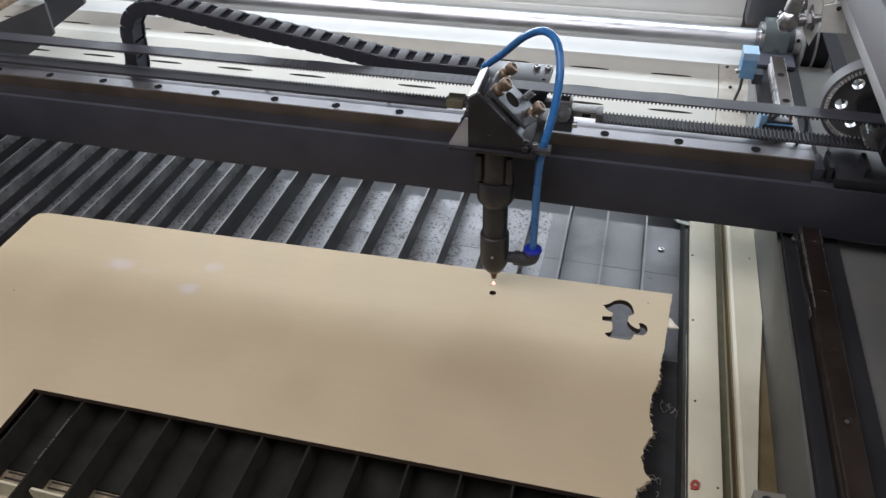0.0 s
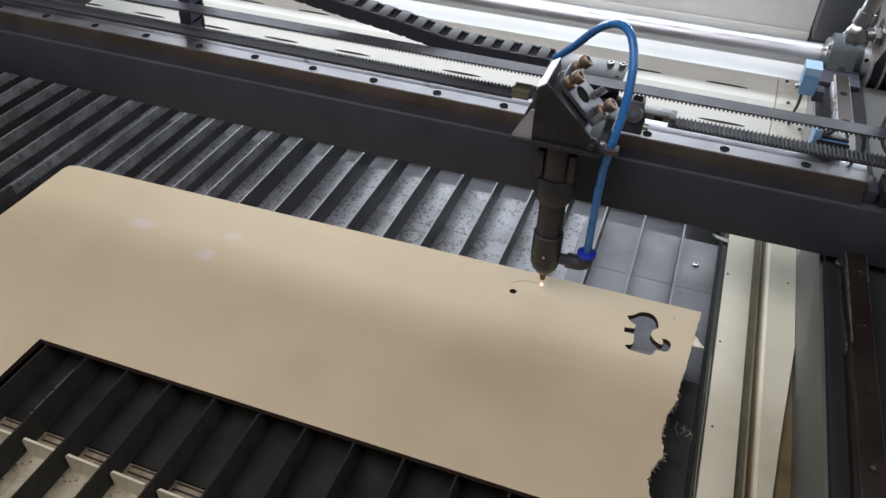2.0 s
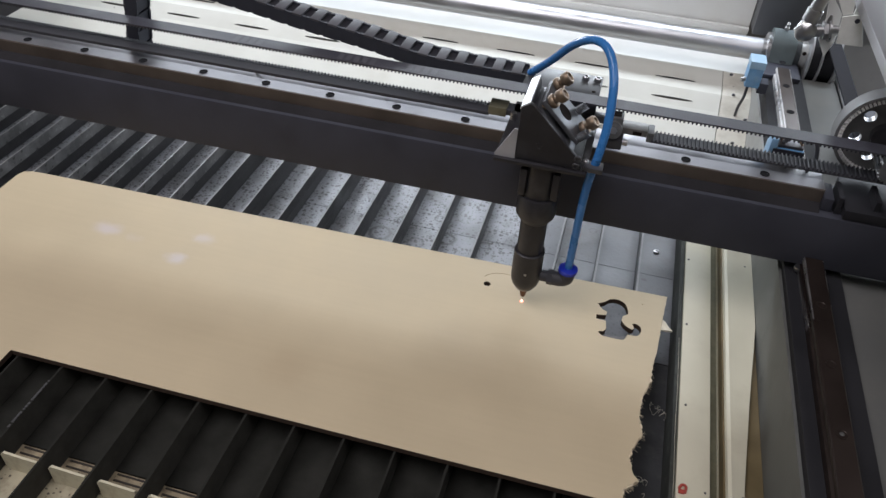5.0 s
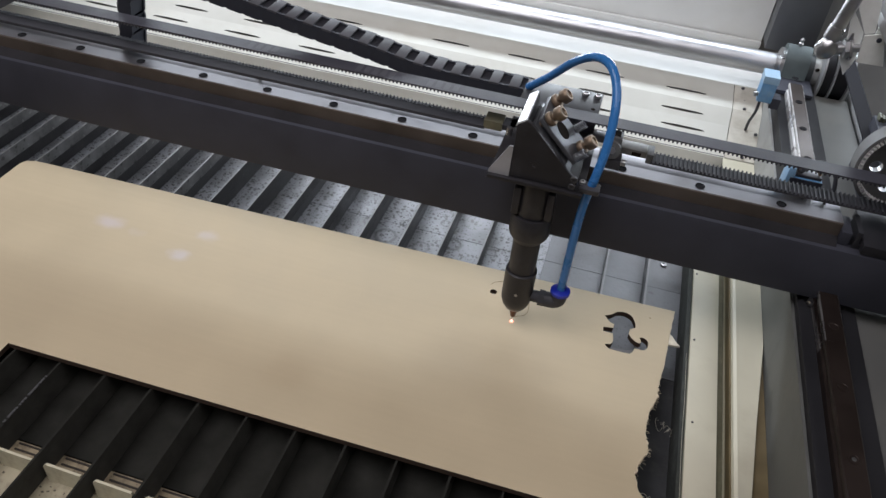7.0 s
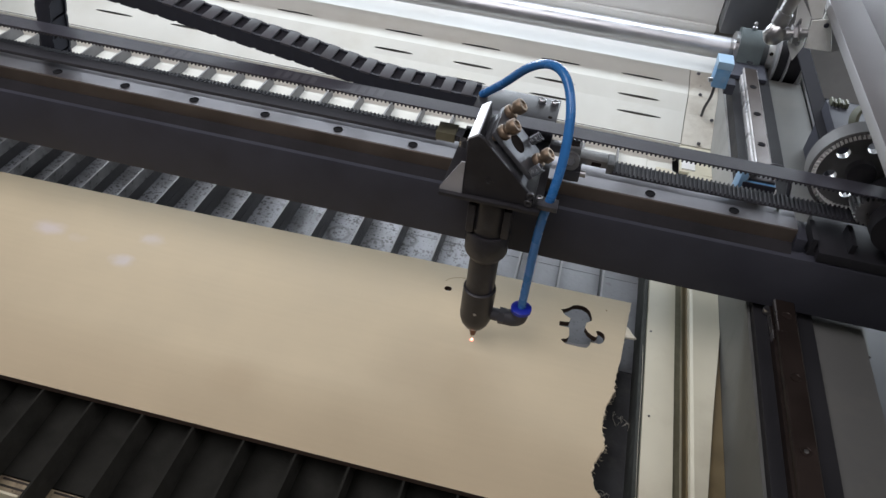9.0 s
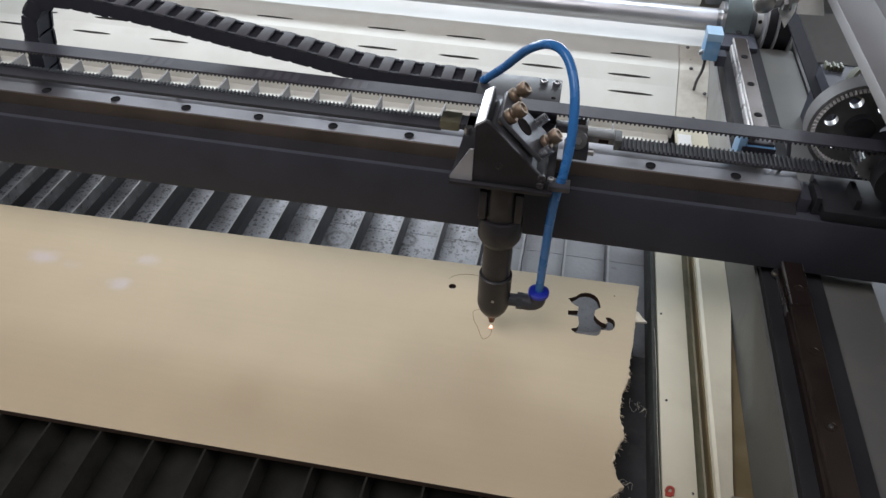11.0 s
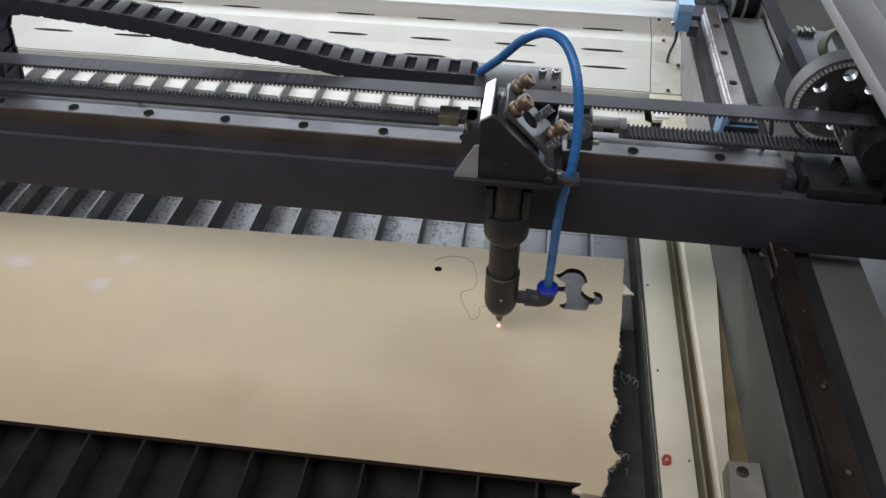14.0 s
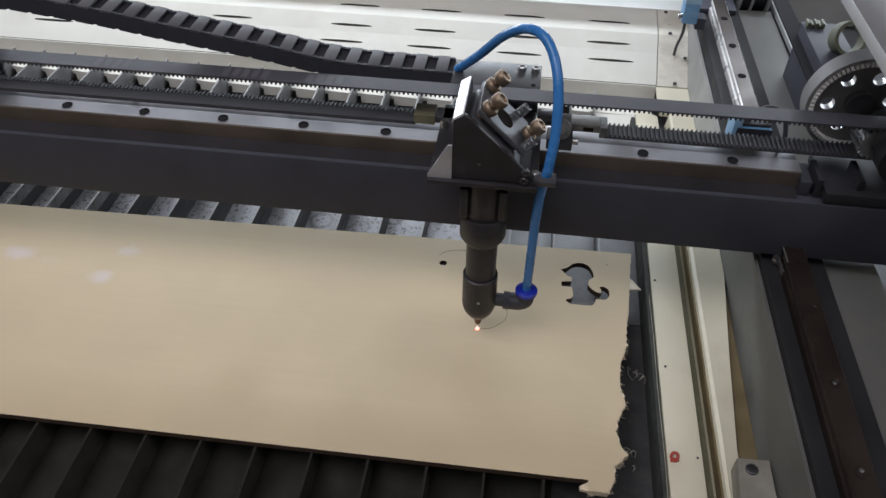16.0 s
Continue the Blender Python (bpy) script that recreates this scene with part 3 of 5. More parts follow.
def slat(face):
    t = thing("bed_slat", "sooty aluminium bar standing on edge under the plywood", "slat", group="slats of the cutting bed")
    # two bands: lit tone above, painted shade below
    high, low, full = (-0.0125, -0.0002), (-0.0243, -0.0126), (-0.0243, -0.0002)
    for nm, y0, y1, mat_, lab, (za, zb) in (("bar", -0.03, 0.2148, face, "upper band in the lit tone", high), ("bar_foot", -0.03, 0.2148, SLAT_SHADE, "foot darkened in colour for the shade below", low),
                                            ("bare_end", 0.2150, 0.3075, SLAT_END, "rear end painted lighter as lit", full),
                                            ("scorched_bar", -0.70, -0.0302, SLAT_SOOT_LIFTED, "scorched stretch with lightened flanks", full)):
        prof = [(-0.0008, za), (-0.0008, zb), (0.0008, zb), (0.0008, za)]
        bm = bmesh.new()
        rows = []
        for k in range(13):
            w = random.uniform(-0.0002, 0.0002)
            rows.append([bm.verts.new((px + w, y0 + (y1 - y0) * k / 12, pz)) for px, pz in prof])
        for a, b2 in zip(rows, rows[1:]):
            for i in range(4):
                bm.faces.new((a[i], a[(i + 1) % 4], b2[(i + 1) % 4], b2[i]))
        bm.faces.new(rows[0])
        bm.faces.new(rows[-1][::-1])
        bm.normal_update()
        # front bars: tops take the darker tone, flanks the lifted one
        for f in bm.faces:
            f.material_index = 1 if mat_ is SLAT_SOOT_LIFTED and abs(f.normal.z) > 0.9 else 0
        part(nm, bm, [mat_, SOOT_DIM] if mat_ is SLAT_SOOT_LIFTED else mat_, t, lab)
    part("top_edge", box(-0.0009, 0.0009, -0.03, 0.3075, -0.0002, 0.0), SLAT_TOP, t, "bare worn top edge")
    return t


kinds = {}
for x in slat_xs:
    # face tone by place: grey at left, dark in the middle, paler at right
    face = SLAT if x < -0.31 else SLAT_DARK if x < 0.03 else SLAT_PALE
    if face.name not in kinds:
        kinds[face.name] = slat(face)
        kinds[face.name].location = (x, 0, -0.0051)
        continue
    copy_thing(kinds[face.name], pose(x + random.uniform(-0.0006, 0.0006), 0, -0.0051, 0, random.uniform(-0.8, 0.8), random.uniform(-0.12, 0.12)))

chips = thing("chipped_edge", "whitish chipped resin crust on one scorched slat", "crust")
bm = bmesh.new()
for i in range(34):
    y = random.gauss(-0.232, 0.018)
    w = random.uniform(0.0005, 0.0016)
    prism([(-0.2962 - 0.0009, y - w), (-0.2962 - 0.0007, y + w), (-0.2962 + 0.0006, y + w * 0.7), (-0.2962 + 0.0009, y - w * 0.6)], -0.0050, -0.0046 + random.uniform(0, 0.0004), "z", bm)
tagged(part("crust_flakes", bm, mat("pale_crust", (0.075, 0.075, 0.078), 0.7, 0, 0.3, 300), chips), kind="stuff")

# ---- right-hand frame ----
chan = thing("side_channel", "cream folded steel channel beside the cutting bed", "channel", kind="structure")


def folded(rows, thick, mat_, name):
    """Sheet folded along y; rows of (x, z), or for an edge that tapers a table of x by station instead of x."""
    bm = bmesh.new()
    ys = (-0.74, -0.15, -0.07, 0.02, 0.262)
    grid = []
    for k, y in enumerate(ys):
        pts = [(x[k] if isinstance(x, tuple) else x, z) for x, z in rows]
        grid.append([bm.verts.new((x, y, z)) for x, z in pts] + [bm.verts.new((x, y, z - thick)) for x, z in reversed(pts)])
    n = len(grid[0])
    for a, b2 in zip(grid, grid[1:]):
        for i in range(n):
            j = (i + 1) % n
            bm.faces.new((a[i], a[j], b2[j], b2[i]))
    bmesh.ops.triangulate(bm, faces=[bm.faces.new(grid[0][::-1]), bm.faces.new(grid[-1])])
    return part(name, bm, mat_, chan)


part("gasket", box(0.1682, 0.1722, -0.74, 0.255, -0.032, -0.002, 0.0006), GREEN_GASKET, chan, "worn greenish-black edge strip")
folded([(0.1724, -0.03), (0.1726, 0.0), (0.1875, 0.0), (0.1966, -0.0035), (0.1972, -0.0175)], 0.0012, CREAM, "inner_flange")
folded([(0.1972, -0.0190), (0.2060, -0.0200)], 0.0012, OLIVE, "groove")
folded([(0.2058, -0.0185), (0.2082, -0.0005), (0.2105, 0.0012), ((0.205, 0.2195, 0.2255, 0.2336, 0.2336), 0.0)], 0.0012, CREAM, "outer_flange")
for x, y in ((0.1752, 0.0938), (0.1757, 0.0043), (0.1773, -0.0862), (0.2270, 0.1000), (0.1930, -0.1600)):
    part("flange_screw", hexbolt(0.0009, 0.0007), DARK_STEEL, chan, "small dark screw", pose(x, y, 0.0 if x < 0.19 or x > 0.2 else -0.0024))
part("bent_tab", prism([(0.1570, 0.1490), (0.1610, 0.1435), (0.1722, 0.1400), (0.1722, 0.1455), (0.1640, 0.1470)], -0.0010, 0.0004, "z"), mat("pale_green_film", (0.36, 0.40, 0.33), 0.5), chan, "pale bent film tab")
strip = thing("brown_strip", "brown varnished strip in the gap beside the channel", "strip", kind="structure")
part("strip_board", box(0.2062, 0.2338, -0.74, 0.20, -0.0165, -0.0045), BROWN, strip)

FACE_GREY = mat("mottled_grey_face", (0.13, 0.134, 0.128), 0.5, 0.1, 0.2, 25, 0.15, 600, (0.07, 0.07, 0.065), 0.6, 18)
BLACK_DEEP = mat("matt_black_steel", (0.020, 0.020, 0.023), 0.6, 0, 0.2, 25, 0.15, 700, spec=0.2)
ybeam = thing("side_beam", "black steel side beam carrying the long linear rail", "beam", kind="structure")
part("beam_tube", box(0.2365, 0.2806, -0.74, 0.46, -0.03, 0.0658, 0.0012), BLACK_DEEP, ybeam)
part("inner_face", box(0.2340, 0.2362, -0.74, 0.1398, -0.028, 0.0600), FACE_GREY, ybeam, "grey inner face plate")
# the same face in a paler grey from y = 0.14 back
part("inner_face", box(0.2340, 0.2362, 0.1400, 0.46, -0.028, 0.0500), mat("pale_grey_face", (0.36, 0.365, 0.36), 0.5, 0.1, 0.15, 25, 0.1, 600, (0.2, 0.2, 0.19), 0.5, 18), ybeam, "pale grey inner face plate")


side_rail = thing("side_rail", "oiled brown steel linear rail on the side beam", "rail")
RAIL_SECTION = [(0.2463, 0.0660), (0.2463, 0.0722), (0.2478, 0.0738), (0.2478, 0.0762), (0.2463, 0.0778), (0.2463, 0.0806), (0.2472, 0.0815),
                (0.2604, 0.0815), (0.2613, 0.0806), (0.2613, 0.0778), (0.2598, 0.0762), (0.2598, 0.0738), (0.2613, 0.0722), (0.2613, 0.0660)]


def rail_length(y0, y1, flank, label):
    bm = prism(RAIL_SECTION, y0, y1, "y")
    bm.normal_update()
    for f in bm.faces:
        f.material_index = 0 if f.normal.z > 0.9 else 1
    return part("rail_profile", bm, [RAIL_BROWN, flank], side_rail, label)


def glint_flank():
    """Bare steel with long streaks painted in to stand for its reflections."""
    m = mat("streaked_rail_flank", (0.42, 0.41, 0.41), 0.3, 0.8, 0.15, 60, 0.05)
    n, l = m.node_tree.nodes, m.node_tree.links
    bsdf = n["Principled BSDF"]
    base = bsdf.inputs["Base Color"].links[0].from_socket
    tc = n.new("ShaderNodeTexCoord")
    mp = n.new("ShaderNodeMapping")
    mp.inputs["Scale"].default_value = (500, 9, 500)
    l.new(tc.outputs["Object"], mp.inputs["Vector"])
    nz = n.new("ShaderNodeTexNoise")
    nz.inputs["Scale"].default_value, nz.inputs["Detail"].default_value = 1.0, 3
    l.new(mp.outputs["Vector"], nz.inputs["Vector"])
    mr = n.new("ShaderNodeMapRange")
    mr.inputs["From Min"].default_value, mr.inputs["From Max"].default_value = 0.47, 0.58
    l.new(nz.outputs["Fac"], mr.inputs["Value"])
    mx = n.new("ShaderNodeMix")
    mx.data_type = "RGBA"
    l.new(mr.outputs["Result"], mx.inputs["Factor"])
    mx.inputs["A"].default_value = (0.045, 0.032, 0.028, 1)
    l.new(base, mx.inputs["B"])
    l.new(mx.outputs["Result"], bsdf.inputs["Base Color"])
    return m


# flank reflections painted by stretch: none in front, streaks, then bright
rail_length(-0.74, -0.0502, RAIL_BROWN, "all-brown stretch")
rail_length(-0.0500, 0.0998, glint_flank(), "stretch with painted highlight streaks")
rail_length(0.1000, 0.372, mat("reflection_rail_flank", (0.66, 0.65, 0.65), 0.32, 0.4, 0.15, 60, 0.05, 900, (0.2, 0.17, 0.15), 0.5, 30), "stretch painted bright as a reflection")


def rail_plug():
    bm = bmesh.new()
    lathe([(0.0037, -0.0002), (0.0037, 0.0002), (0.0033, 0.0002), (0.0030, -0.0001), (0.0005, -0.0001)], 20, bm)
    return mesh_of("bolt_hole", bm, PLUG)


# black disc colour in place of the shade inside a bolt hole
PLUG = mat("black_bolt_hole", (0.016, 0.016, 0.018), 0.9, spec=0.05)
plug = rail_plug()
brown_plug = plug.copy()
brown_plug.materials[0] = RAIL_BROWN
for k in range(-3, 17):
    o = new("bolt_hole", plug if k < 5 else brown_plug)
    o.parent, o.location = side_rail, (0.2538, 0.3267 - 0.06 * k, 0.0818)
# steel domes added on two holes for their glints
for y in (-0.1533, -0.2119):
    part("bolt_glint", lathe([(0.0016, 0), (0.0013, 0.0006), (0.0002, 0.0007)], 10), STEEL, side_rail, "added steel dome giving the hole its glint", pose(0.2536, y, 0.0819))

joint = thing("joint_plate", "scuffed cream joint plate with one socket screw", "plate")
part("plate_sheet", prism([(0.2105, -0.200), (0.2126, -0.1689), (0.2325, -0.1683), (0.2325, -0.200)], 0.0005, 0.0165, "z"), mat("scuffed_plate", (0.26, 0.25, 0.22), 0.5, 0.1, 0.15, 60, 0.1, 600, (0.16, 0.15, 0.13), 0.5, 50), joint)
part("plate_screw", hexbolt(0.0038, 0.0018), DARK_STEEL, joint, "socket screw", pose(0.2202, -0.1766, 0.0165))

PALE_GREY = mat("pale_grey_painted_steel", (0.115, 0.117, 0.112), 0.5, 0, 0.08, 12, 0.08, 600, (0.16, 0.155, 0.14), 0.5, 14)
outer = thing("outer_panel", "grey painted floor panel outside the side beam", "panel", kind="structure")
part("panel_sheet", box(0.2855, 0.361, 0.0365, 0.62, -0.006, -0.002), PALE_GREY, outer)
part("panel_ledge", box(0.2809, 0.3205, -0.74, 0.40, 0.0560, 0.0600, 0.0008), PALE_GREY, outer)
part("panel_gutter", box(0.3615, 0.60, -0.74, 0.62, -0.03, -0.025), GREY_DARK, outer)

COVER_GREY = mat("brushed_cover_grey", (0.34, 0.34, 0.35), 0.42, 0.5, 0.1, 30, 0.1)
cover = thing("side_cover", "brushed grey cover rail along the open hood", "cover", kind="structure")
part("cover_plate", box(0.2365, 0.2625, -0.70, 0.62, 0.246, 0.2540, 0.0008), COVER_GREY, cover)
part("cover_web", box(0.2605, 0.2625, -0.70, 0.62, 0.2545, 0.300), COVER_GREY, cover)
part("cover_tube", cyl((0.276, -0.70, 0.258), (0.276, 0.62, 0.258), 0.011), STEEL, cover, "round bright edge tube")

# ---- rear of the machine ----
rearp = thing("louvred_panel", "cream pressed rear panel with rows of louvre slots", "panel", kind="structure")
# same cream paint, cooled in colour to carry the bluish rear light
CREAM_REAR = specks(mat("pale_cream_panel", (0.60, 0.60, 0.55), 0.48, 0, 0.06, 12, 0.08, 600, (0.46, 0.43, 0.35), 0.35, 11), 30, 0.15, 0.06, (0.12, 0.11, 0.09), 0.6)
CREAM_STAINED = specks(mat("stained_cream_panel", (0.62, 0.60, 0.53), 0.5, 0, 0.07, 25, 0.08, 600, (0.30, 0.26, 0.20), 0.5, 28), 120, 0.12, 0.12, (0.10, 0.085, 0.06), 0.7)
FOLDS = [(0.3220, 0.0000), (0.3620, 0.0185), (0.3835, 0.0313), (0.4320, 0.0400)]


def lens_hole(cx, cy, w, d, n=18):
    up = [(cx - w / 2 + w * i / n, cy + d * math.sin(math.pi * i / n) ** 0.35 * 0.5) for i in range(n)]
    dn = [(cx + w / 2 - w * i / n, cy - d * math.sin(math.pi * i / n) ** 0.35 * 0.5) for i in range(n)]
    return up + dn


def facet(name, a, b2, slot_y, first, step, gap, mat_):
    """One fold of the panel; its slots stand in a row from x = first leftwards, with a wider gap after the fourth."""
    w = step * 0.5
    xs = [first - w / 2 - step * k - (gap - step) * (k > 3) for k in range(10)]
    (ya, za), (yb, zb) = a, b2
    length = math.hypot(yb - ya, zb - za)
    s = (slot_y - ya) / (yb - ya) * length
    holes = [lens_hole(cx, s, w, 0.0036) for cx in xs]
    bm = sheet([(-1.05, 0), (0.1990, 0), (0.1990, length), (-1.05, length)], holes, 0.001)
    part(name, bm, [mat_, GREY_DARK], rearp, m=pose(0, ya, za, math.degrees(math.atan2(zb - za, yb - ya))))
    for cx in xs:
        bm = bmesh.new()
        n = 10
        r0, r1 = [], []
        for i in range(n + 1):
            u = i / n
            r0.append(bm.verts.new((cx + (u - 0.5) * w, s + 0.0019 * math.sin(math.pi * u) ** 0.35, 0.0002)))
            r1.append(bm.verts.new((cx + (u - 0.5) * w, s + 0.0011 * math.sin(math.pi * u) ** 0.35, 0.0002 + 0.0007 * math.sin(math.pi * u) ** 0.5)))
        for i in range(n):
            bm.faces.new((r0[i], r0[i + 1], r1[i + 1], r1[i]))
        part("louvre", bm, mat_, rearp, m=pose(0, ya, za, math.degrees(math.atan2(zb - za, yb - ya))))


facet("lower_facet", FOLDS[0], FOLDS[1], 0.3490, 0.1730, 0.1056, 0.1520, CREAM_REAR)
facet("slope_facet", FOLDS[1], FOLDS[2], 0.3700, 0.1680, 0.1015, 0.1480, CREAM_REAR)
facet("upper_facet", FOLDS[2], FOLDS[3], 0.4005, 0.1680, 0.1002, 0.1460, CREAM_REAR)
for (ya, za), (yb, zb) in zip(FOLDS, FOLDS[1:]):
    part("end_facet", prism([(ya, za - 0.0004), (yb - 0.0003, zb - 0.0004), (yb - 0.0003, zb - 0.004), (ya, za - 0.004)], 0.1999, 0.2336, "x"), CREAM_STAINED, rearp)
part("pit", box(-0.95, 0.2336, 0.2735, 0.431, -0.06, -0.05), GREY_DARK, rearp)
part("rear_shelf", box(-0.95, 0.234, 0.4325, 0.535, 0.030, 0.0395), WHITE, rearp)

corner = thing("corner_plate", "stained cream corner plate with screws", "plate", kind="structure")
part("corner_sheet", prism([(0.1985, 0.264), (0.2336, 0.264), (0.2336, 0.3190), (0.1985, 0.3190)], -0.0040, -0.0005, "z"), CREAM, corner)
part("corner_flange", prism([(0.2005, 0.268), (0.2150, 0.268), (0.2150, 0.2900), (0.2005, 0.2900)], -0.0003, 0.0012, "z"), WHITE, corner)
for x, y in ((0.2300, 0.3560), (0.2190, 0.3240), (0.2130, 0.3860), (0.2075, 0.4130)):
    part("corner_screw", hexbolt(0.0021, 0.0018), DARK_STEEL, corner, "dark screw", pose(x, y, 0.0009 + (y - 0.322) * 0.48))

backw = thing("rear_hatch", "white rear hatch panel lit by the strip light", "panel", kind="structure")
part("hatch_sheet", box(-0.95, 0.228, 0.5352, 0.545, 0.030, 0.60), WHITE, backw)
part("hatch_lip", box(-0.95, 0.228, 0.528, 0.534, 0.052, 0.060, 0.001), WHITE, backw)
part("hatch_post", box(0.229, 0.285, 0.50, 0.56, 0.0645, 0.60, 0.001), GREY_DARK, backw)
part("side_sheet", box(0.2855, 0.60, 0.55, 0.56, -0.02, 0.60), GREY_PAINT, backw)

shaft = thing("sync_shaft", "polished steel cross shaft at the rear", "shaft")
part("shaft_rod", cyl((-0.95, 0.430, 0.0750), (0.2330, 0.430, 0.0750), 0.0132, seg=40), CHROME, shaft)
part("shaft_end", cyl((0.2331, 0.430, 0.0750), (0.2374, 0.430, 0.0750), 0.0137, seg=40), STEEL, shaft)

pillow = thing("bearing_block", "grey-green cast bearing block with a grease nipple", "bearing")
bm = prism([(0.4050, 0.0645), (0.4120, 0.090), (0.4200, 0.1000), (0.4300, 0.1035), (0.4400, 0.1000), (0.4480, 0.090), (0.4550, 0.0645)], 0.2415, 0.2690, "x")
part("block_body", bm, mat("grey_green_cast", (0.10, 0.125, 0.13), 0.5, 0.2, 0.15, 60, 0.2), pillow)
part("bearing_seat", cyl((0.2375, 0.43, 0.075), (0.2414, 0.43, 0.075), 0.0215, seg=32), STEEL, pillow)
part("grease_nipple", lathe([(0.0028, 0), (0.0028, 0.003), (0.0018, 0.004), (0.0018, 0.006), (0.0024, 0.007), (0.0012, 0.009)], 12), STEEL, pillow, "", pose(0.2545, 0.430, 0.1035))
part("block_foot", box(0.2340, 0.2760, 0.372, 0.46, 0.0660, 0.0710, 0.001), BLACK, pillow)
part("dark_sleeve", cyl((0.2691, 0.43, 0.075), (0.2755, 0.43, 0.075), 0.0195, seg=32), mat("dark_sleeve_steel", (0.05, 0.056, 0.06), 0.5, 0.2, 0.15, 60, 0.1), pillow)
part("stub_shaft", cyl((0.2756, 0.43, 0.075), (0.2835, 0.43, 0.075), 0.0165, seg=32), mat("pale_collar_metal", (0.46, 0.46, 0.45), 0.45, 0.4, 0.1, 60, 0.1), pillow, "pale set collar")
part("collar_hole", cyl((0.2797, 0.4163, 0.0835), (0.2797, 0.4146, 0.0845), 0.0022, seg=10), HOLE_BLACK, pillow)

ypul = thing("shaft_pulley", "dark flanged belt pulley on the cross shaft", "pulley")
for x0, x1, r in ((0.2836, 0.2856, 0.034), (0.2857, 0.2960, 0.0305), (0.2961, 0.2980, 0.035), (0.2981, 0.3140, 0.028), (0.3141, 0.3165, 0.034)):
    part("flange" if r > 0.032 else "toothed_rim", cyl((x0, 0.430, 0.075), (x1, 0.430, 0.075), r, seg=40), mat("pale_flange", (0.40, 0.41, 0.42), 0.4, 0.5, 0.1, 60, 0.1) if r > 0.032 else BLACK_DEEP, ypul)
BELT_DULL = mat("dull_side_belt", (0.024, 0.024, 0.028), 0.85, 0, 0.2, 60, 0.2, spec=0.1)
ybelt = thing("side_belt", "black toothed belt running along the side", "belt")
part("upper_run", box(0.2975, 0.3125, 0.075, 0.430, 0.1030, 0.1050), BELT_DULL, ybelt)
part("lower_run", box(0.2975, 0.3125, 0.075, 0.430, 0.0450, 0.0470), BELT_DULL, ybelt)
gbar = thing("belt_guard", "grey angle rail beside the side belt", "guard", kind="structure")
part("guard_angle", box(0.3220, 0.3360, 0.05, 0.46, 0.060, 0.066, 0.0006), GREY_PAINT, gbar)
part("guard_web", box(0.3350, 0.3380, 0.05, 0.46, -0.002, 0.060), GREY_DARK, gbar)

strut = thing("gas_strut", "chrome gas strut on a ball joint", "strut")
part("ball_socket", lathe([(0.004, -0.0080), (0.0072, -0.0044), (0.0080, 0), (0.0072, 0.0044), (0.004, 0.0080)], 20), STEEL, strut, "", pose(0.2080, 0.1200, 0.2235, 10, 20, 0))
part("socket_cup", cyl((0.2060, 0.1215, 0.2255), (0.2030, 0.1225, 0.2275), 0.0078, 0.0064, seg=24), mat("bright_socket", (0.72, 0.72, 0.72), 0.35, 0.6, 0.1, 80, 0.05), strut, "bright socket cup")
part("strut_rod", cyl((0.2080, 0.1210, 0.2280), (0.2215, 0.1260, 0.3050), 0.0052), STEEL, strut)
part("rod_collar", cyl((0.2086, 0.1213, 0.2310), (0.2102, 0.1219, 0.2400), 0.0062), STEEL, strut)
part("ball_stud", cyl((0.2080, 0.1200, 0.2235), (0.2310, 0.1215, 0.2275), 0.0032), STEEL, strut)
part("stud_sleeve", cyl((0.2135, 0.1205, 0.2240), (0.2185, 0.1208, 0.2250), 0.0048), STEEL, strut)
part("stud_nut", cyl((0.2200, 0.1208, 0.2253), (0.2232, 0.1210, 0.2260), 0.0072, seg=6), STEEL, strut)
part("stud_washer", cyl((0.2234, 0.1210, 0.2260), (0.2248, 0.1211, 0.2263), 0.0090), STEEL, strut)
part("spring_clip", pipe(smooth_path([(0.2205, 0.1190, 0.2320), (0.2215, 0.1180, 0.2385), (0.2230, 0.1185, 0.2330)]), 0.0008, 8), STEEL, strut)

BRACKET = mat("pale_hood_paint", (0.80, 0.81, 0.78), 0.5, 0, 0.08, 30, 0.08, 600, (0.4, 0.39, 0.36), 0.4, 30)
hinge = thing("hood_bracket", "pale folded hood bracket with a rivet", "bracket")
# one pale bracket; lit cheek and shaded fold get their own painted tones
part("bracket_face", prism([(0.2320, 0.2175), (0.2515, 0.2180), (0.2420, 0.2420), (0.2295, 0.2385)], 0.1180, 0.1198, "y"), BRACKET, hinge)
part("bracket_cheek", prism([(0.2150, 0.2560), (0.2293, 0.2390), (0.2318, 0.2172), (0.2280, 0.2040), (0.2200, 0.2170), (0.2195, 0.2350)], 0.1222, 0.1238, "y"), WHITE, hinge, "cheek painted white as lit")
part("bracket_arm", prism([(0.2297, 0.2390), (0.2362, 0.2412), (0.2320, 0.2620), (0.2230, 0.2900), (0.2050, 0.2850), (0.2170, 0.2590)], 0.1200, 0.1218, "y"), BRACKET, hinge)
part("bracket_side", prism([(0.2520, 0.2182), (0.2640, 0.2200), (0.2425, 0.2420)], 0.1205, 0.1220, "y"), GREY_PAINT, hinge, "side fold painted grey as shaded")
part("bracket_tab", box(0.2375, 0.2475, 0.1222, 0.1240, 0.2340, 0.2458), BRACKET, hinge)
part("rivet", lathe([(0.0020, 0), (0.0016, 0.0008), (0.0006, 0.0010)], 12), BLACK, hinge, "", pose(0.2405, 0.1180, 0.2370, 90))

sensor = thing("limit_switch", "pale blue limit switch on the side beam", "switch")
part("switch_body", box(0.2110, 0.2265, 0.325, 0.346, 0.0735, 0.1030, 0.0012), BLUE_SWITCH, sensor)
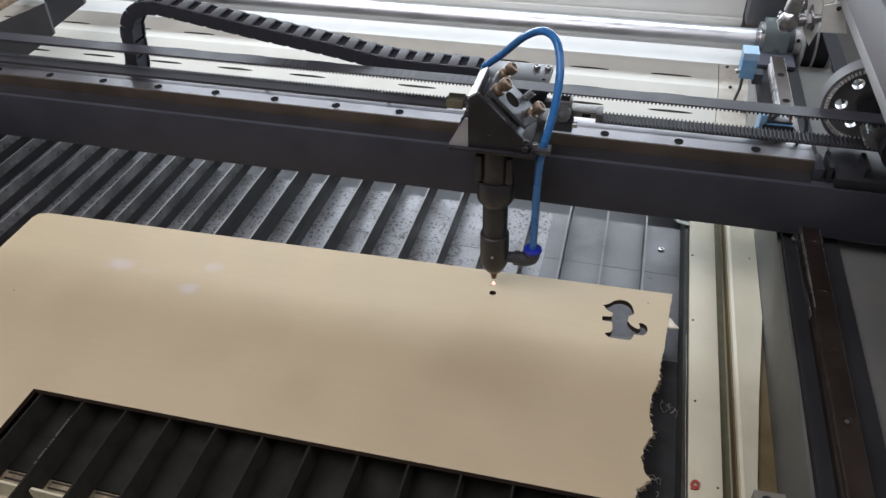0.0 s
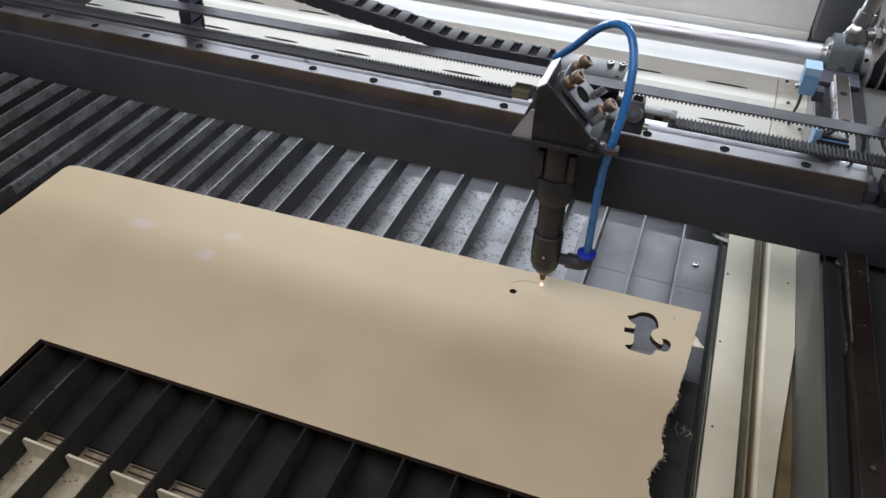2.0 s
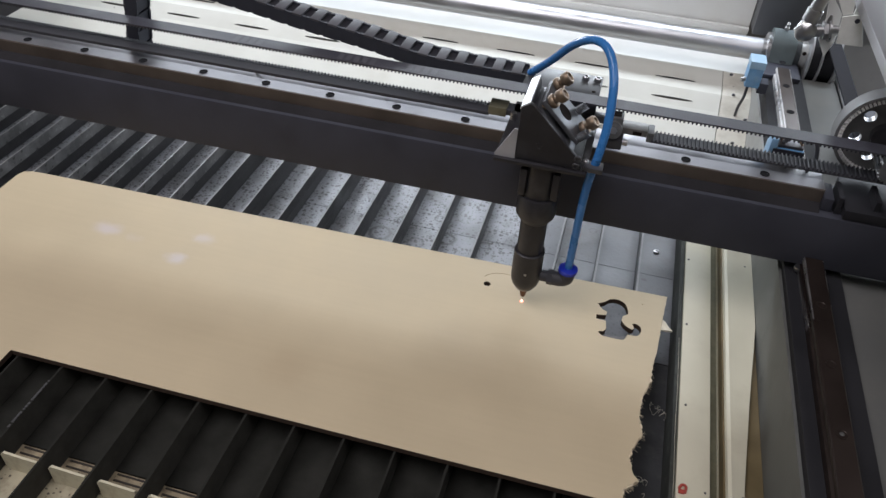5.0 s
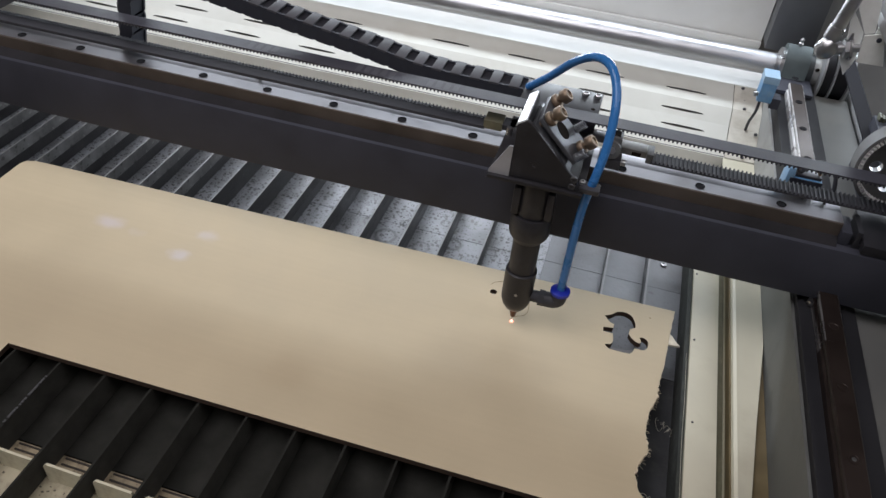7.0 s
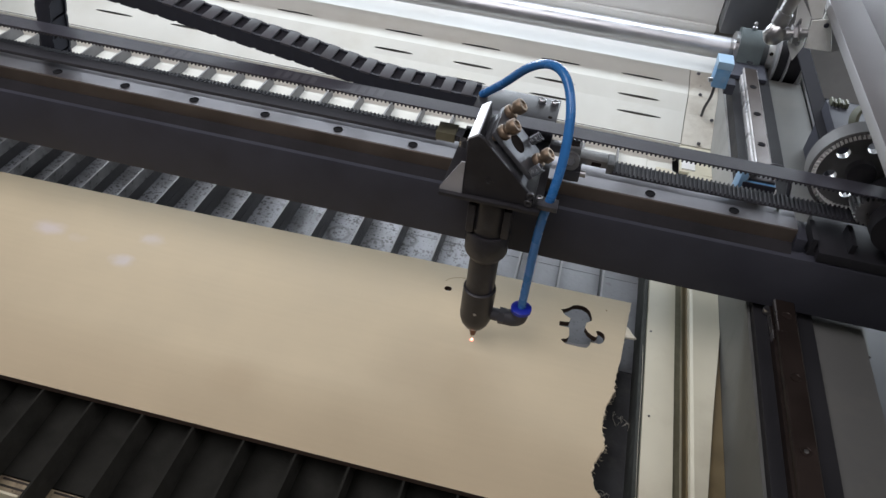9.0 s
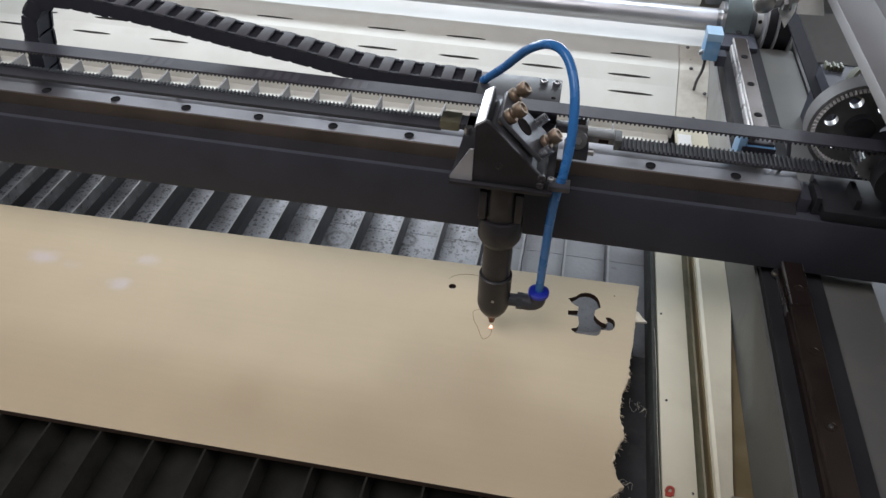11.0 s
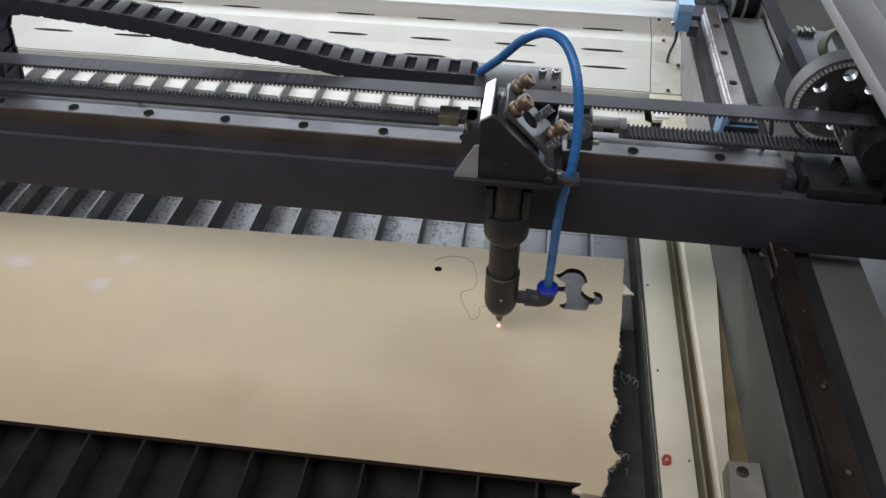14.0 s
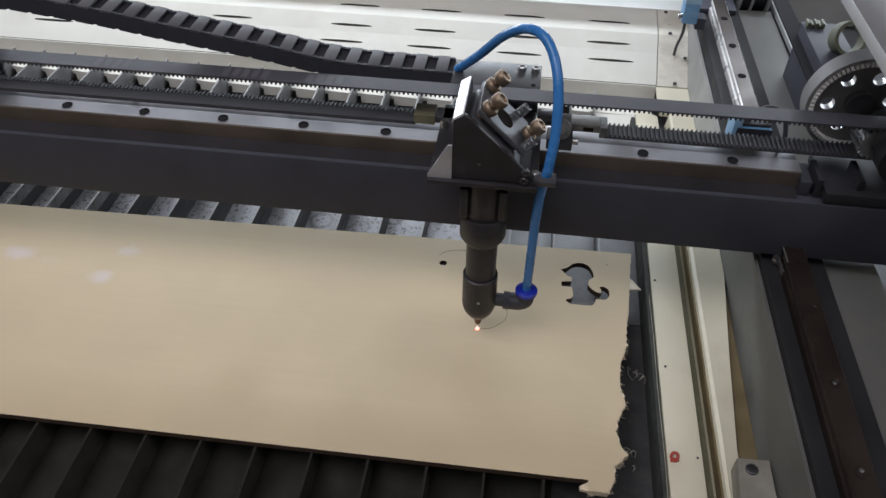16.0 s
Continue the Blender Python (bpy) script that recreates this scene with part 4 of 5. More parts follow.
part("switch_cap", box(0.2105, 0.2270, 0.3245, 0.3465, 0.0955, 0.1040, 0.0008), mat("pale_blue_cap", (0.30, 0.46, 0.62), 0.5), sensor, "paler cap")
part("switch_nose", cyl((0.2110, 0.3290, 0.0810), (0.2065, 0.3280, 0.0800), 0.0026), STEEL, sensor)
part("mounting_tab", box(0.2266, 0.2365, 0.330, 0.345, 0.066, 0.078), BLACK, sensor)
scable = thing("switch_cable", "black cable hanging from the limit switch", "cable")
part("cable_sheath", pipe(smooth_path([(0.2155, 0.330, 0.074), (0.2160, 0.333, 0.058), (0.2160, 0.348, 0.037), (0.2180, 0.362, 0.0185)]), 0.0016, 10), RUBBER, scable)

leftb = thing("left_end_plate", "dark grey folded plates at the far end of the gantry way", "plate", kind="structure")
part("plate_front", prism([(-0.95, -0.02), (-0.80, -0.02), (-0.703, 0.034), (-0.6546, 0.0644), (-0.6518, 0.1069), (-0.736, 0.074), (-0.95, -0.005)], 0.298, 0.302, "y"), GREY_DARK, leftb)
part("plate_back", prism([(-0.74, 0.03), (-0.70, 0.045), (-0.684, 0.056), (-0.622, 0.094), (-0.618, 0.22), (-0.685, 0.22), (-0.685, 0.085), (-0.74, 0.06)], 0.335, 0.339, "y"), GREY_DARK, leftb)
lrail = thing("left_rail", "brass-coloured linear rail at the far end", "rail")
for k in range(3):
    part("rail_strip", box(-0.815 + 0.018 * k, -0.803 + 0.018 * k, 0.310, 0.46, 0.060 + 0.006 * k, 0.068 + 0.006 * k, 0.001), BRASS if k != 1 else STEEL, lrail)

# ---- the plywood sheet ----
random.seed(11)


def rough_edge(pts, amp, step):
    out = []
    for (ax, ay), (bx, by) in zip(pts, pts[1:]):
        n = max(1, int(math.hypot(bx - ax, by - ay) / step))
        for i in range(n):
            u = i / n
            a = amp * (1.0 if ay < -0.06 else 0.45)
            out.append((ax + (bx - ax) * u + random.uniform(-a, a), ay + (by - ay) * u + random.uniform(-a, a) * 0.5))
    return out


torn = rough_edge([(0.1578, 0.0341), (0.1562, 0.0159), (0.1550, 0.0010), (0.1545, -0.0100), (0.1533, -0.0269), (0.1506, -0.0503), (0.1483, -0.0754), (0.1433, -0.0912),
                   (0.1433, -0.1109), (0.1467, -0.1235), (0.1412, -0.1377), (0.1384, -0.1460), (0.1423, -0.1598), (0.1465, -0.1650), (0.1416, -0.1703), (0.1367, -0.1753), (0.1375, -0.1855),
                   (0.1326, -0.1955), (0.1208, -0.1952), (0.1205, -0.1879)], 0.00035, 0.0012)
outline = torn + [(0.1205, -0.1879), (-0.3400, -0.1940), (-0.3390, -0.72), (-0.4960, -0.72), (-0.4940, -0.05), (-0.4950, 0.0080), (-0.4927, 0.0150), (-0.4840, 0.0180), (-0.4734, 0.0187)]
figure = [(0.0985, 0.0063), (0.1015, 0.0078), (0.1046, 0.0099), (0.1085, 0.0146), (0.1126, 0.0163), (0.1168, 0.0164), (0.1201, 0.0150), (0.1228, 0.0122), (0.1244, 0.0085), (0.1256, 0.0045),
          (0.1259, 0.0008), (0.1217, -0.0030), (0.1211, -0.0089), (0.1238, -0.0132), (0.1273, -0.0159), (0.1307, -0.0172), (0.1321, -0.0152), (0.1315, -0.0125), (0.1303, -0.0103), (0.1322, -0.0092),
          (0.1345, -0.0095), (0.1371, -0.0115), (0.1381, -0.0141), (0.1382, -0.0175), (0.1375, -0.0205), (0.1360, -0.0230), (0.1339, -0.0240), (0.1273, -0.0241), (0.1268, -0.0270), (0.1257, -0.0300),
          (0.1240, -0.0318), (0.1175, -0.0324), (0.1071, -0.0322), (0.1040, -0.0300), (0.1030, -0.0284), (0.1045, -0.0272), (0.1071, -0.0265), (0.1086, -0.0245), (0.1091, -0.0214), (0.1080, -0.0133),
          (0.0997, -0.0132), (0.0993, -0.0081), (0.1074, -0.0066), (0.1080, -0.0018), (0.1045, -0.0005), (0.1013, 0.0025), (0.1004, 0.0045)]
hole = [(0.0032 * math.cos(a), 0.0030 * math.sin(a)) for a in [2 * math.pi * i / 20 for i in range(20)]]
ply = thing("plywood_sheet", "pale birch plywood sheet with a torn end and a cut-out figure", "plywood")
bm = sheet(outline, [figure, hole], 0.005)
for f in bm.faces:
    c = f.calc_center_median()
    if f.material_index == 1 and (c.x > 0.1395 or (c.y < -0.12 and c.x > 0.118)):
        f.material_index = 2
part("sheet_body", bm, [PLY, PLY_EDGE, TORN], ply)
ragged = [(x + (0.0004 + 0.0022 * max(0.0, noise.noise(Vector((x * 60, y * 240, 3.3))) + 0.1)) * (1 if y < -0.06 else 0.3 if y < 0.03 else 0), y) for x, y in torn]
inner = [(x - 0.006, y) for x, y in reversed(torn[3:-3])]
bm = sheet(ragged + inner, [], 0.0022)
bmesh.ops.translate(bm, verts=bm.verts, vec=(0, 0, -0.0006))
for f in bm.faces:
    f.material_index = 0
part("torn_veneer", bm, TORN, ply, "ragged pale inner veneer")
bm = bmesh.new()
low_edge = [p for p in torn[6:-3] if p[1] < -0.05]
for i in range(150):
    x, y = random.choice(low_edge)
    a, n = random.uniform(-0.9, 0.7), random.uniform(0.0015, 0.0048)
    z = random.uniform(-0.0045, -0.0006)
    bend = random.uniform(-0.6, 0.6)
    pts = [Vector((x - 0.0008 + n * u * math.cos(a + bend * u), y + n * u * math.sin(a + bend * u), z - 0.001 * u * u)) for u in (0, 0.35, 0.7, 1.0)]
    pipe(pts, random.uniform(0.00009, 0.0002), 4, bm)
tagged(part("edge_fibres", bm, TORN, ply, "frayed pale fibres"), kind="stuff")
part("corner_flap", prism([(0.1540, 0.0060), (0.1578, 0.0030), (0.1612, -0.0030), (0.1645, -0.0066), (0.1605, -0.0072), (0.1565, -0.0078), (0.1538, -0.0088)], -0.0030, -0.0012, "z"), mat("pale_split_ply", (0.70, 0.65, 0.53), 0.85, 0, 0.15, 200, 0.4, 900), ply, "pale split corner flap")
part("veneer_remnant", prism([(0.1010, -0.0350), (0.1025, -0.0232), (0.1090, -0.0245), (0.1150, -0.0246), (0.1215, -0.0238), (0.1272, -0.0208), (0.1285, -0.0350)], -0.0068, -0.0052, "z"), mat("grey_veneer", (0.16, 0.155, 0.155), 0.7, 0, 0.2, 80, 0.2), ply, "grey veneer remnant in the cut-out")
for x, y in ((0.1372, 0.0174), (-0.4366, -0.095)):
    part("speck", lathe([(0.0007, 0), (0.0005, 0.0002), (0.0001, 0.0003)], 8), KERF, ply, "", pose(x, y, 0.0001))

shreds = thing("wood_shreds", "pale curled wood fibres beside the torn edge", "shreds")
SHRED = mat("pale_wood_shred", (0.60, 0.56, 0.47), 0.8, 0, 0.15, 300)
for i in range(18):
    cx, cy = random.choice(((0.1650, -0.072), (0.1605, -0.077), (0.1660, -0.086), (0.1520, -0.152)))
    cx, cy, r = cx + random.gauss(0, 0.0022), cy + random.gauss(0, 0.0050), random.uniform(0.0012, 0.0050)
    a0 = random.uniform(0, 6.3)
    turn, z0 = random.uniform(0.8, 2.8), random.uniform(-0.0292, -0.0250)
    pts = [Vector((cx + r * math.cos(a0 + turn * k / 12), cy + r * 1.3 * math.sin(a0 + turn * k / 12), z0 + 0.003 * math.sin(k * 0.26))) for k in range(13)]
    part("fibre", pipe(pts, random.uniform(0.00010, 0.00018), 5), SHRED, shreds)
thread = smooth_path([(0.1703, -0.012, -0.0016), (0.1709, -0.060, -0.0014), (0.1706, -0.110, -0.0016), (0.1712, -0.160, -0.0014), (0.1708, -0.205, -0.0016)], 6)
part("thread", pipe(thread, 0.00015, 5), SHRED, shreds, "long pale thread on the edge strip")
scrap = thing("red_scrap", "small bent red plastic scrap on the channel edge", "scrap")
part("scrap_loop", pipe(smooth_path([(0.1745, -0.1640, 0.0010), (0.1762, -0.1612, 0.0024), (0.1790, -0.1620, 0.0024), (0.1786, -0.1665, 0.0012)]), 0.0010, 8), RED, scrap)
part("scrap_flap", box(0.1742, 0.1782, -0.1672, -0.1640, 0.0003, 0.0012), RED, scrap)

# ---- gantry (its parts are set out for a cutting point at y = 0) ----
gantry = thing("gantry_beam", "black steel gantry beam with a linear rail on top", "gantry")
part("beam", box(-0.95, 0.50, 0.0350, 0.0850, 0.0718, 0.1216, 0.0040), BLACK, gantry)
part("top_strip", box(-0.95, 0.2440, 0.0622, 0.0800, 0.1217, 0.1368, 0.0004), RAIL, gantry, "grey steel strip behind the rail")
bm = prism([(0.0469, 0.1220), (0.0469, 0.1368), (0.0476, 0.1376), (0.0612, 0.1376), (0.0619, 0.1368), (0.0619, 0.1220)], -0.95, 0.2440, "x")
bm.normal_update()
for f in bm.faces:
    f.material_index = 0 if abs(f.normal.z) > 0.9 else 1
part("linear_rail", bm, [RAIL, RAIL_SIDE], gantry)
# sloped strip added over the ledge to hold the painted shade
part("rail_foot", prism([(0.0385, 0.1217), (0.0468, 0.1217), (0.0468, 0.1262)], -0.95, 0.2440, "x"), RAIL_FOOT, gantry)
for k in range(-13, 5):
    o = new("bolt_hole", plug)
    o.parent, o.location = gantry, (-0.0401 + 0.06 * k, 0.0544, 0.1379)
part("end_carriage", box(0.2345, 0.2740, 0.0362, 0.0900, 0.0718 + 0.011 - 0.0005, 0.1000, 0.001), BLACK_DEEP, gantry)
for x in (0.2457, 0.2630):
    part("carriage_bolt", hexbolt(0.0035, 0.004), STEEL, gantry, "small bright bolt", pose(x, 0.0340, 0.0718, 180, 0, 0))
part("rail_stop", box(0.2445, 0.2520, 0.0430, 0.0660, 0.1217, 0.1330, 0.0008), BLACK, gantry)
for x, y in ((-0.236, 0.0700), (-0.1165, 0.0720), (0.216, 0.0700), (0.232, 0.0690)):
    part("stray_screw", cyl((x, y, 0.1366), (x + 0.002, y + 0.003, 0.1420), 0.0011, seg=8), DARK_STEEL, gantry)


def teeth(x0, x1, y0, y1, zbase, ztip, pitch=0.0031):
    bm = bmesh.new()
    x = x0
    while x < x1:
        prism([(x, zbase), (x + pitch * 0.14, ztip), (x + pitch * 0.42, ztip), (x + pitch * 0.56, zbase)], y0, y1, "y", bm)
        x += pitch
    return bm


belt = thing("drive_belt", "black toothed belt looping along the gantry", "belt")
upper = part("upper_run", box(-0.98, 0.46, 0.0550, 0.0700, 0.1700, 0.1712), BELT_BACK, belt)
tagged(part("upper_teeth", teeth(-0.98, 0.40, 0.0550, 0.0700, 0.1699, 0.1684), RUBBER, upper), kind="stuff")
PRINT = mat("faded_print", (0.085, 0.085, 0.10), 0.6)
for x0, n in ((-0.215, 4), (-0.120, 5), (-0.060, 4)):
    for i in range(n):
        part("print_bar", box(x0 + 0.007 * i, x0 + 0.007 * i + 0.0045, 0.0570 + 0.001 * (i % 2), 0.0680, 0.1712, 0.17125), PRINT, upper, "faded unreadable print")
lower_l = part("lower_run", prism([(0.0550, 0.1452), (0.0550, 0.1478), (0.0640, 0.1492), (0.0650, 0.1480), (0.0700, 0.1480), (0.0700, 0.1465)], -0.98, -0.055, "x"), RUBBER, belt)
tagged(part("lower_teeth", teeth(-0.98, -0.055, 0.0645, 0.0700, 0.1479, 0.1494), RUBBER, lower_l), kind="stuff")
lower_r = part("lower_run", box(0.076, 0.300, 0.0550, 0.0700, 0.1465, 0.1480), RUBBER, belt)
tagged(part("lower_teeth", teeth(0.076, 0.298, 0.0550, 0.0700, 0.1479, 0.1497), RUBBER, lower_r), kind="stuff")

# motor end of the gantry
BLACK_DRIVE = mat("matt_black_housing", (0.027, 0.027, 0.032), 0.6, 0, 0.2, 40, 0.2, 600, spec=0.2)
drive = thing("gantry_drive", "black motor and pulley housing at the gantry end", "drive")
part("motor_body", box(0.3060, 0.420, 0.036, 0.080, 0.1218, 0.1720, 0.002), BLACK_DRIVE, drive)
part("pulley_cover", cyl((0.302, 0.0400, 0.1560), (0.302, 0.0830, 0.1560), 0.0170, seg=36), BLACK_DRIVE, drive)
part("cover_arm", box(0.2950, 0.40, 0.0500, 0.0840, 0.1760, 0.1850, 0.001), BLACK_DRIVE, drive)
part("motor_foot", box(0.2600, 0.42, 0.0360, 0.0845, 0.1217, 0.1300, 0.001), BLACK_DRIVE, drive)
part("tension_bracket", prism([(0.2545, 0.1219), (0.2545, 0.1360), (0.2580, 0.1360), (0.2580, 0.1255), (0.2800, 0.1255), (0.2800, 0.1380), (0.2835, 0.1380), (0.2835, 0.1219)], 0.0420, 0.0660, "y"), BLACK_DRIVE, drive)
pinion = new("belt_pinion", mesh_of("belt_pinion", prism([(r * math.cos(2 * math.pi * (i + o) / 20), r * math.sin(2 * math.pi * (i + o) / 20)) for i in range(20) for o, r in ((0, 0.0096), (0.15, 0.0112), (0.5, 0.0112), (0.65, 0.0096))], -0.009, 0.009, "y"), STEEL))
pinion.parent, pinion.location = drive, (0.2850, 0.0625, 0.1590)

WHEEL = (0.2790, 0.0880, 0.1700)
wheel = thing("toothed_wheel", "large dark toothed pulley with round lightening holes", "pulley")
bm = bmesh.new()
R = 0.0310
outer_c = [(R * math.cos(2 * math.pi * i / 64), R * math.sin(2 * math.pi * i / 64)) for i in range(64)]
holes6 = [[(0.0195 * math.cos(c) + 0.0046 * math.cos(a), 0.0195 * math.sin(c) + 0.0046 * math.sin(a)) for a in [2 * math.pi * i / 16 for i in range(16)]] for c in [math.pi / 3 * k for k in range(6)]]
part("web", sheet(outer_c, holes6, 0.006), [mat("dull_wheel_face", (0.17, 0.172, 0.175), 0.45, 0.3, 0.2, 80, 0.15), STEEL], wheel, m=pose(0, 0, 0, 90))
part("hub", cyl((0, -0.006, 0), (0, 0.010, 0), 0.0095), DARK_STEEL, wheel)
bm = bmesh.new()
for i in range(68):
    a = 2 * math.pi * i / 68
    c, s = math.cos(a), math.sin(a)
    q = [bm.verts.new((r * math.cos(a + d), y, r * math.sin(a + d))) for y in (-0.0072, 0.008) for r, d in ((0.0300, -0.034), (0.0327, -0.010), (0.0327, 0.010), (0.0300, 0.034))]
    for i0, i1 in ((0, 1), (1, 2), (2, 3)):
        bm.faces.new((q[i0], q[i1], q[i1 + 4], q[i0 + 4]))
    bm.faces.new(q[:4])
    bm.faces.new(q[4:])
tagged(part("rim_teeth", bm, mat("bare_tooth_metal", (0.8, 0.8, 0.8), 0.4, 0.2), wheel, "bright rim teeth"), kind="stuff")
wbelt = thing("wheel_belt", "grey-black belt wrapped round the large pulley", "belt")
part("belt_loop", ring(0.0352, 0.0328, 0.014, 64), mat("worn_grey_belt", (0.15, 0.152, 0.155), 0.55, 0, 0.2, 60, 0.2), wbelt, m=pose(WHEEL[0], WHEEL[1] - 0.006, WHEEL[2], -90))
clutter = thing("cable_tie_mount", "yellowed plastic cable clips behind the pulley", "clip")
part("clip_loop", ring(0.0150, 0.0120, 0.012, 28), OFFWHITE_PLASTIC, clutter, m=pose(0.3300, 0.205, 0.126, 60, 20, 0))
for k in range(5):
    part("clip_comb", box(0.3080 + 0.0034 * k, 0.3102 + 0.0034 * k, 0.240, 0.250, 0.1172, 0.1225 - 0.0012 * (k % 2), 0.0006), OFFWHITE_PLASTIC, clutter)
part("clip_stand", box(0.306, 0.340, 0.17, 0.255, 0.0, 0.117, 0.002), BLACK, clutter)

gsw = thing("gantry_switch", "pale blue limit switch with loose wires on the gantry end", "switch")
part("switch_body", box(0.2086, 0.2300, 0.0860, 0.1020, 0.1180, 0.1440, 0.001), BLUE_SWITCH, gsw)
part("switch_end", box(0.2030, 0.2084, 0.0855, 0.1025, 0.1180, 0.1520, 0.0008), mat("pale_blue_end", (0.26, 0.45, 0.66), 0.45), gsw, "pale blue end plate")
part("switch_lid", box(0.2095, 0.2290, 0.0880, 0.1000, 0.1441, 0.1465, 0.0006), DARK_STEEL, gsw)
part("bright_terminal", cyl((0.2075, 0.0900, 0.1440), (0.2075, 0.0900, 0.1520), 0.0028), STEEL, gsw)
part("wire", pipe(smooth_path([(0.2110, 0.095, 0.1465), (0.2160, 0.097, 0.1530), (0.2240, 0.094, 0.1510), (0.2280, 0.092, 0.1470)]), 0.0012, 8), BRASS, gsw)
part("wire", pipe(smooth_path([(0.2130, 0.092, 0.1470), (0.2250, 0.096, 0.1560), (0.2380, 0.095, 0.1500), (0.2430, 0.090, 0.1300)]), 0.0017, 8), RUBBER, gsw)
part("switch_arm", box(0.2060, 0.2300, 0.0852, 0.0859, 0.1216, 0.1440), BLACK, gsw)

# ---- cutting head (set out with the beam axis on its own z) ----
head = thing("laser_head", "black laser cutting head with brass mirror screws", "laser head")
part("base_plate", box(-0.0360, 0.0330, -0.0155, 0.0740, 0.1490, 0.1520, 0.0006), ANODISED, head)
part("rail_slider", box(-0.0280, 0.0280, 0.0380, 0.0710, 0.1260, 0.1489, 0.001), DARK_STEEL, head)
wedge = [(-0.0205, 0.1521), (-0.0205, 0.1945), (-0.0140, 0.1990), (-0.0105, 0.1968), (0.0275, 0.1590), (0.0275, 0.1521)]
bm = prism(wedge, -0.0120, -0.0085, "y")
bmesh.ops.bevel(bm, geom=list(bm.edges), offset=0.0004, segments=1, affect="EDGES")
part("front_cheek", bm, ANODISED, head)
part("mirror_housing", prism([(-0.0205, 0.1521), (-0.0205, 0.1945), (-0.0140, 0.1990), (-0.0130, 0.1905), (0.0200, 0.1570), (0.0275, 0.1550), (0.0275, 0.1521)], -0.0083, 0.0330, "y"), ANODISED, head)
part("side_gusset", prism([(-0.0208, 0.1522), (-0.0208, 0.1770), (-0.0232, 0.1770), (-0.0360, 0.1540), (-0.0360, 0.1522)], -0.0125, -0.0112, "y"), mat("brushed_gusset", (0.42, 0.42, 0.44), 0.5, 0.3, 0.15, 60, 0.1), head, "brushed grey side gusset")
# white strip along the housing's upper left edge
part("bright_edge", prism([(-0.0212, 0.1930), (-0.0207, 0.1956), (-0.0150, 0.1996), (-0.0142, 0.1992)], -0.0115, 0.0325, "y"), MIRROR_EDGE, head, "bright white edge strip")
SLOPE = pose(0.0020, 0.0125, 0.1708, 0, 45, 0)  # z out of the slope, x down along it
mount = part("mirror_mount", box(-0.0230, 0.0200, -0.0190, 0.0190, 0.0006, 0.0070, 0.0012), GREY_ALU, head, "scuffed grey mirror mount", SLOPE)
part("mount_hole", lathe([(0.0085, 0.0066), (0.0085, 0.0072), (0.0078, 0.0073), (0.0078, 0.0068), (0.001, 0.0067)], 24), HOLE_BLACK, mount, "dark mirror opening")
tilt_plate = part("tilt_plate", box(-0.0245, 0.0170, -0.0150, 0.0200, 0.0105, 0.0140, 0.001), GREY_ALU, head, "", SLOPE)
part("plate_opening", lathe([(0.0070, 0.0139), (0.0070, 0.0143), (0.0064, 0.0144), (0.0060, 0.0143), (0.001, 0.0142)], 24), HOLE_BLACK, tilt_plate, "", pose(-0.004, 0.0, 0))


def knob():
    bm = bmesh.new()
    lathe([(0.0022, -0.006), (0.0022, 0.0), (0.0048, 0.0005), (0.0053, 0.0013), (0.0053, 0.0038), (0.0048, 0.0046), (0.0028, 0.0049), (0.0028, 0.0068), (0.0048, 0.0073), (0.0051, 0.0078), (0.0051, 0.0122), (0.0044, 0.0132), (0.0030, 0.0133), (0.0026, 0.0122), (0.0006, 0.0121)], 18, bm)
    return mesh_of("adjusting_screw", bm, BRASS)


def spring(turns, r, h):
    pts = [Vector((r * math.cos(a), r * math.sin(a), h * a / (2 * math.pi * turns))) for a in [2 * math.pi * turns * i / (turns * 14) for i in range(turns * 14 + 1)]]
    return pipe(pts, 0.0005, 6)


kn = knob()
for x, y in ((-0.0200, 0.0150), (-0.0195, -0.0110), (0.0150, 0.0020)):
    o = new("adjusting_screw", kn)
    o.parent, o.matrix_basis = head, SLOPE @ pose(x, y, 0.0145)
    tagged(o, "tarnished brass adjusting screw")
for x, y in ((0.0060, 0.0165), (0.0140, -0.0125)):
    part("spring", spring(6, 0.0028, 0.0090), GREY_ALU, head, "bright coil spring", SLOPE @ pose(x, y, 0.0142))
for x, z in ((0.0245, 0.1560), (0.0250, 0.1620)):
    part("cap_screw", hexbolt(0.0026, 0.0022), DARK_STEEL, head, "", pose(x, -0.0121, z, 90))
part("cap_screw", hexbolt(0.0030, 0.0004), ANODISED, head, "", pose(-0.004, -0.0120, 0.1660, 90))
part("hose_clip", box(0.0300, 0.0440, -0.0130, -0.0020, 0.1521, 0.1560, 0.0008), DARK_STEEL, head)
part("clip_screw", hexbolt(0.0022, 0.002), STEEL, head, "", pose(0.0310, -0.006, 0.1561))

# rear carriage plate that holds the cable chain and the belt
part("carriage_plate", box(-0.0330, 0.0295, 0.0745, 0.1085, 0.1650, 0.1690, 0.0006), mat("dark_grey_plate", (0.06, 0.062, 0.068), 0.42, 0.3, 0.2, 60, 0.1), head)
part("carriage_web", box(-0.0270, 0.0290, 0.0720, 0.0744, 0.1521, 0.1690), DARK_STEEL, head)
for x in (0.0155, 0.0255):
    part("plate_screw", hexbolt(0.0030, 0.0022), STEEL, head, "bright socket screw", pose(x, 0.1010, 0.1690))
part("plate_hole", lathe([(0.0018, 0.0), (0.0016, 0.0002), (0.0001, 0.0003)], 10), HOLE_BLACK, head, "", pose(0.0245, 0.0795, 0.1690))
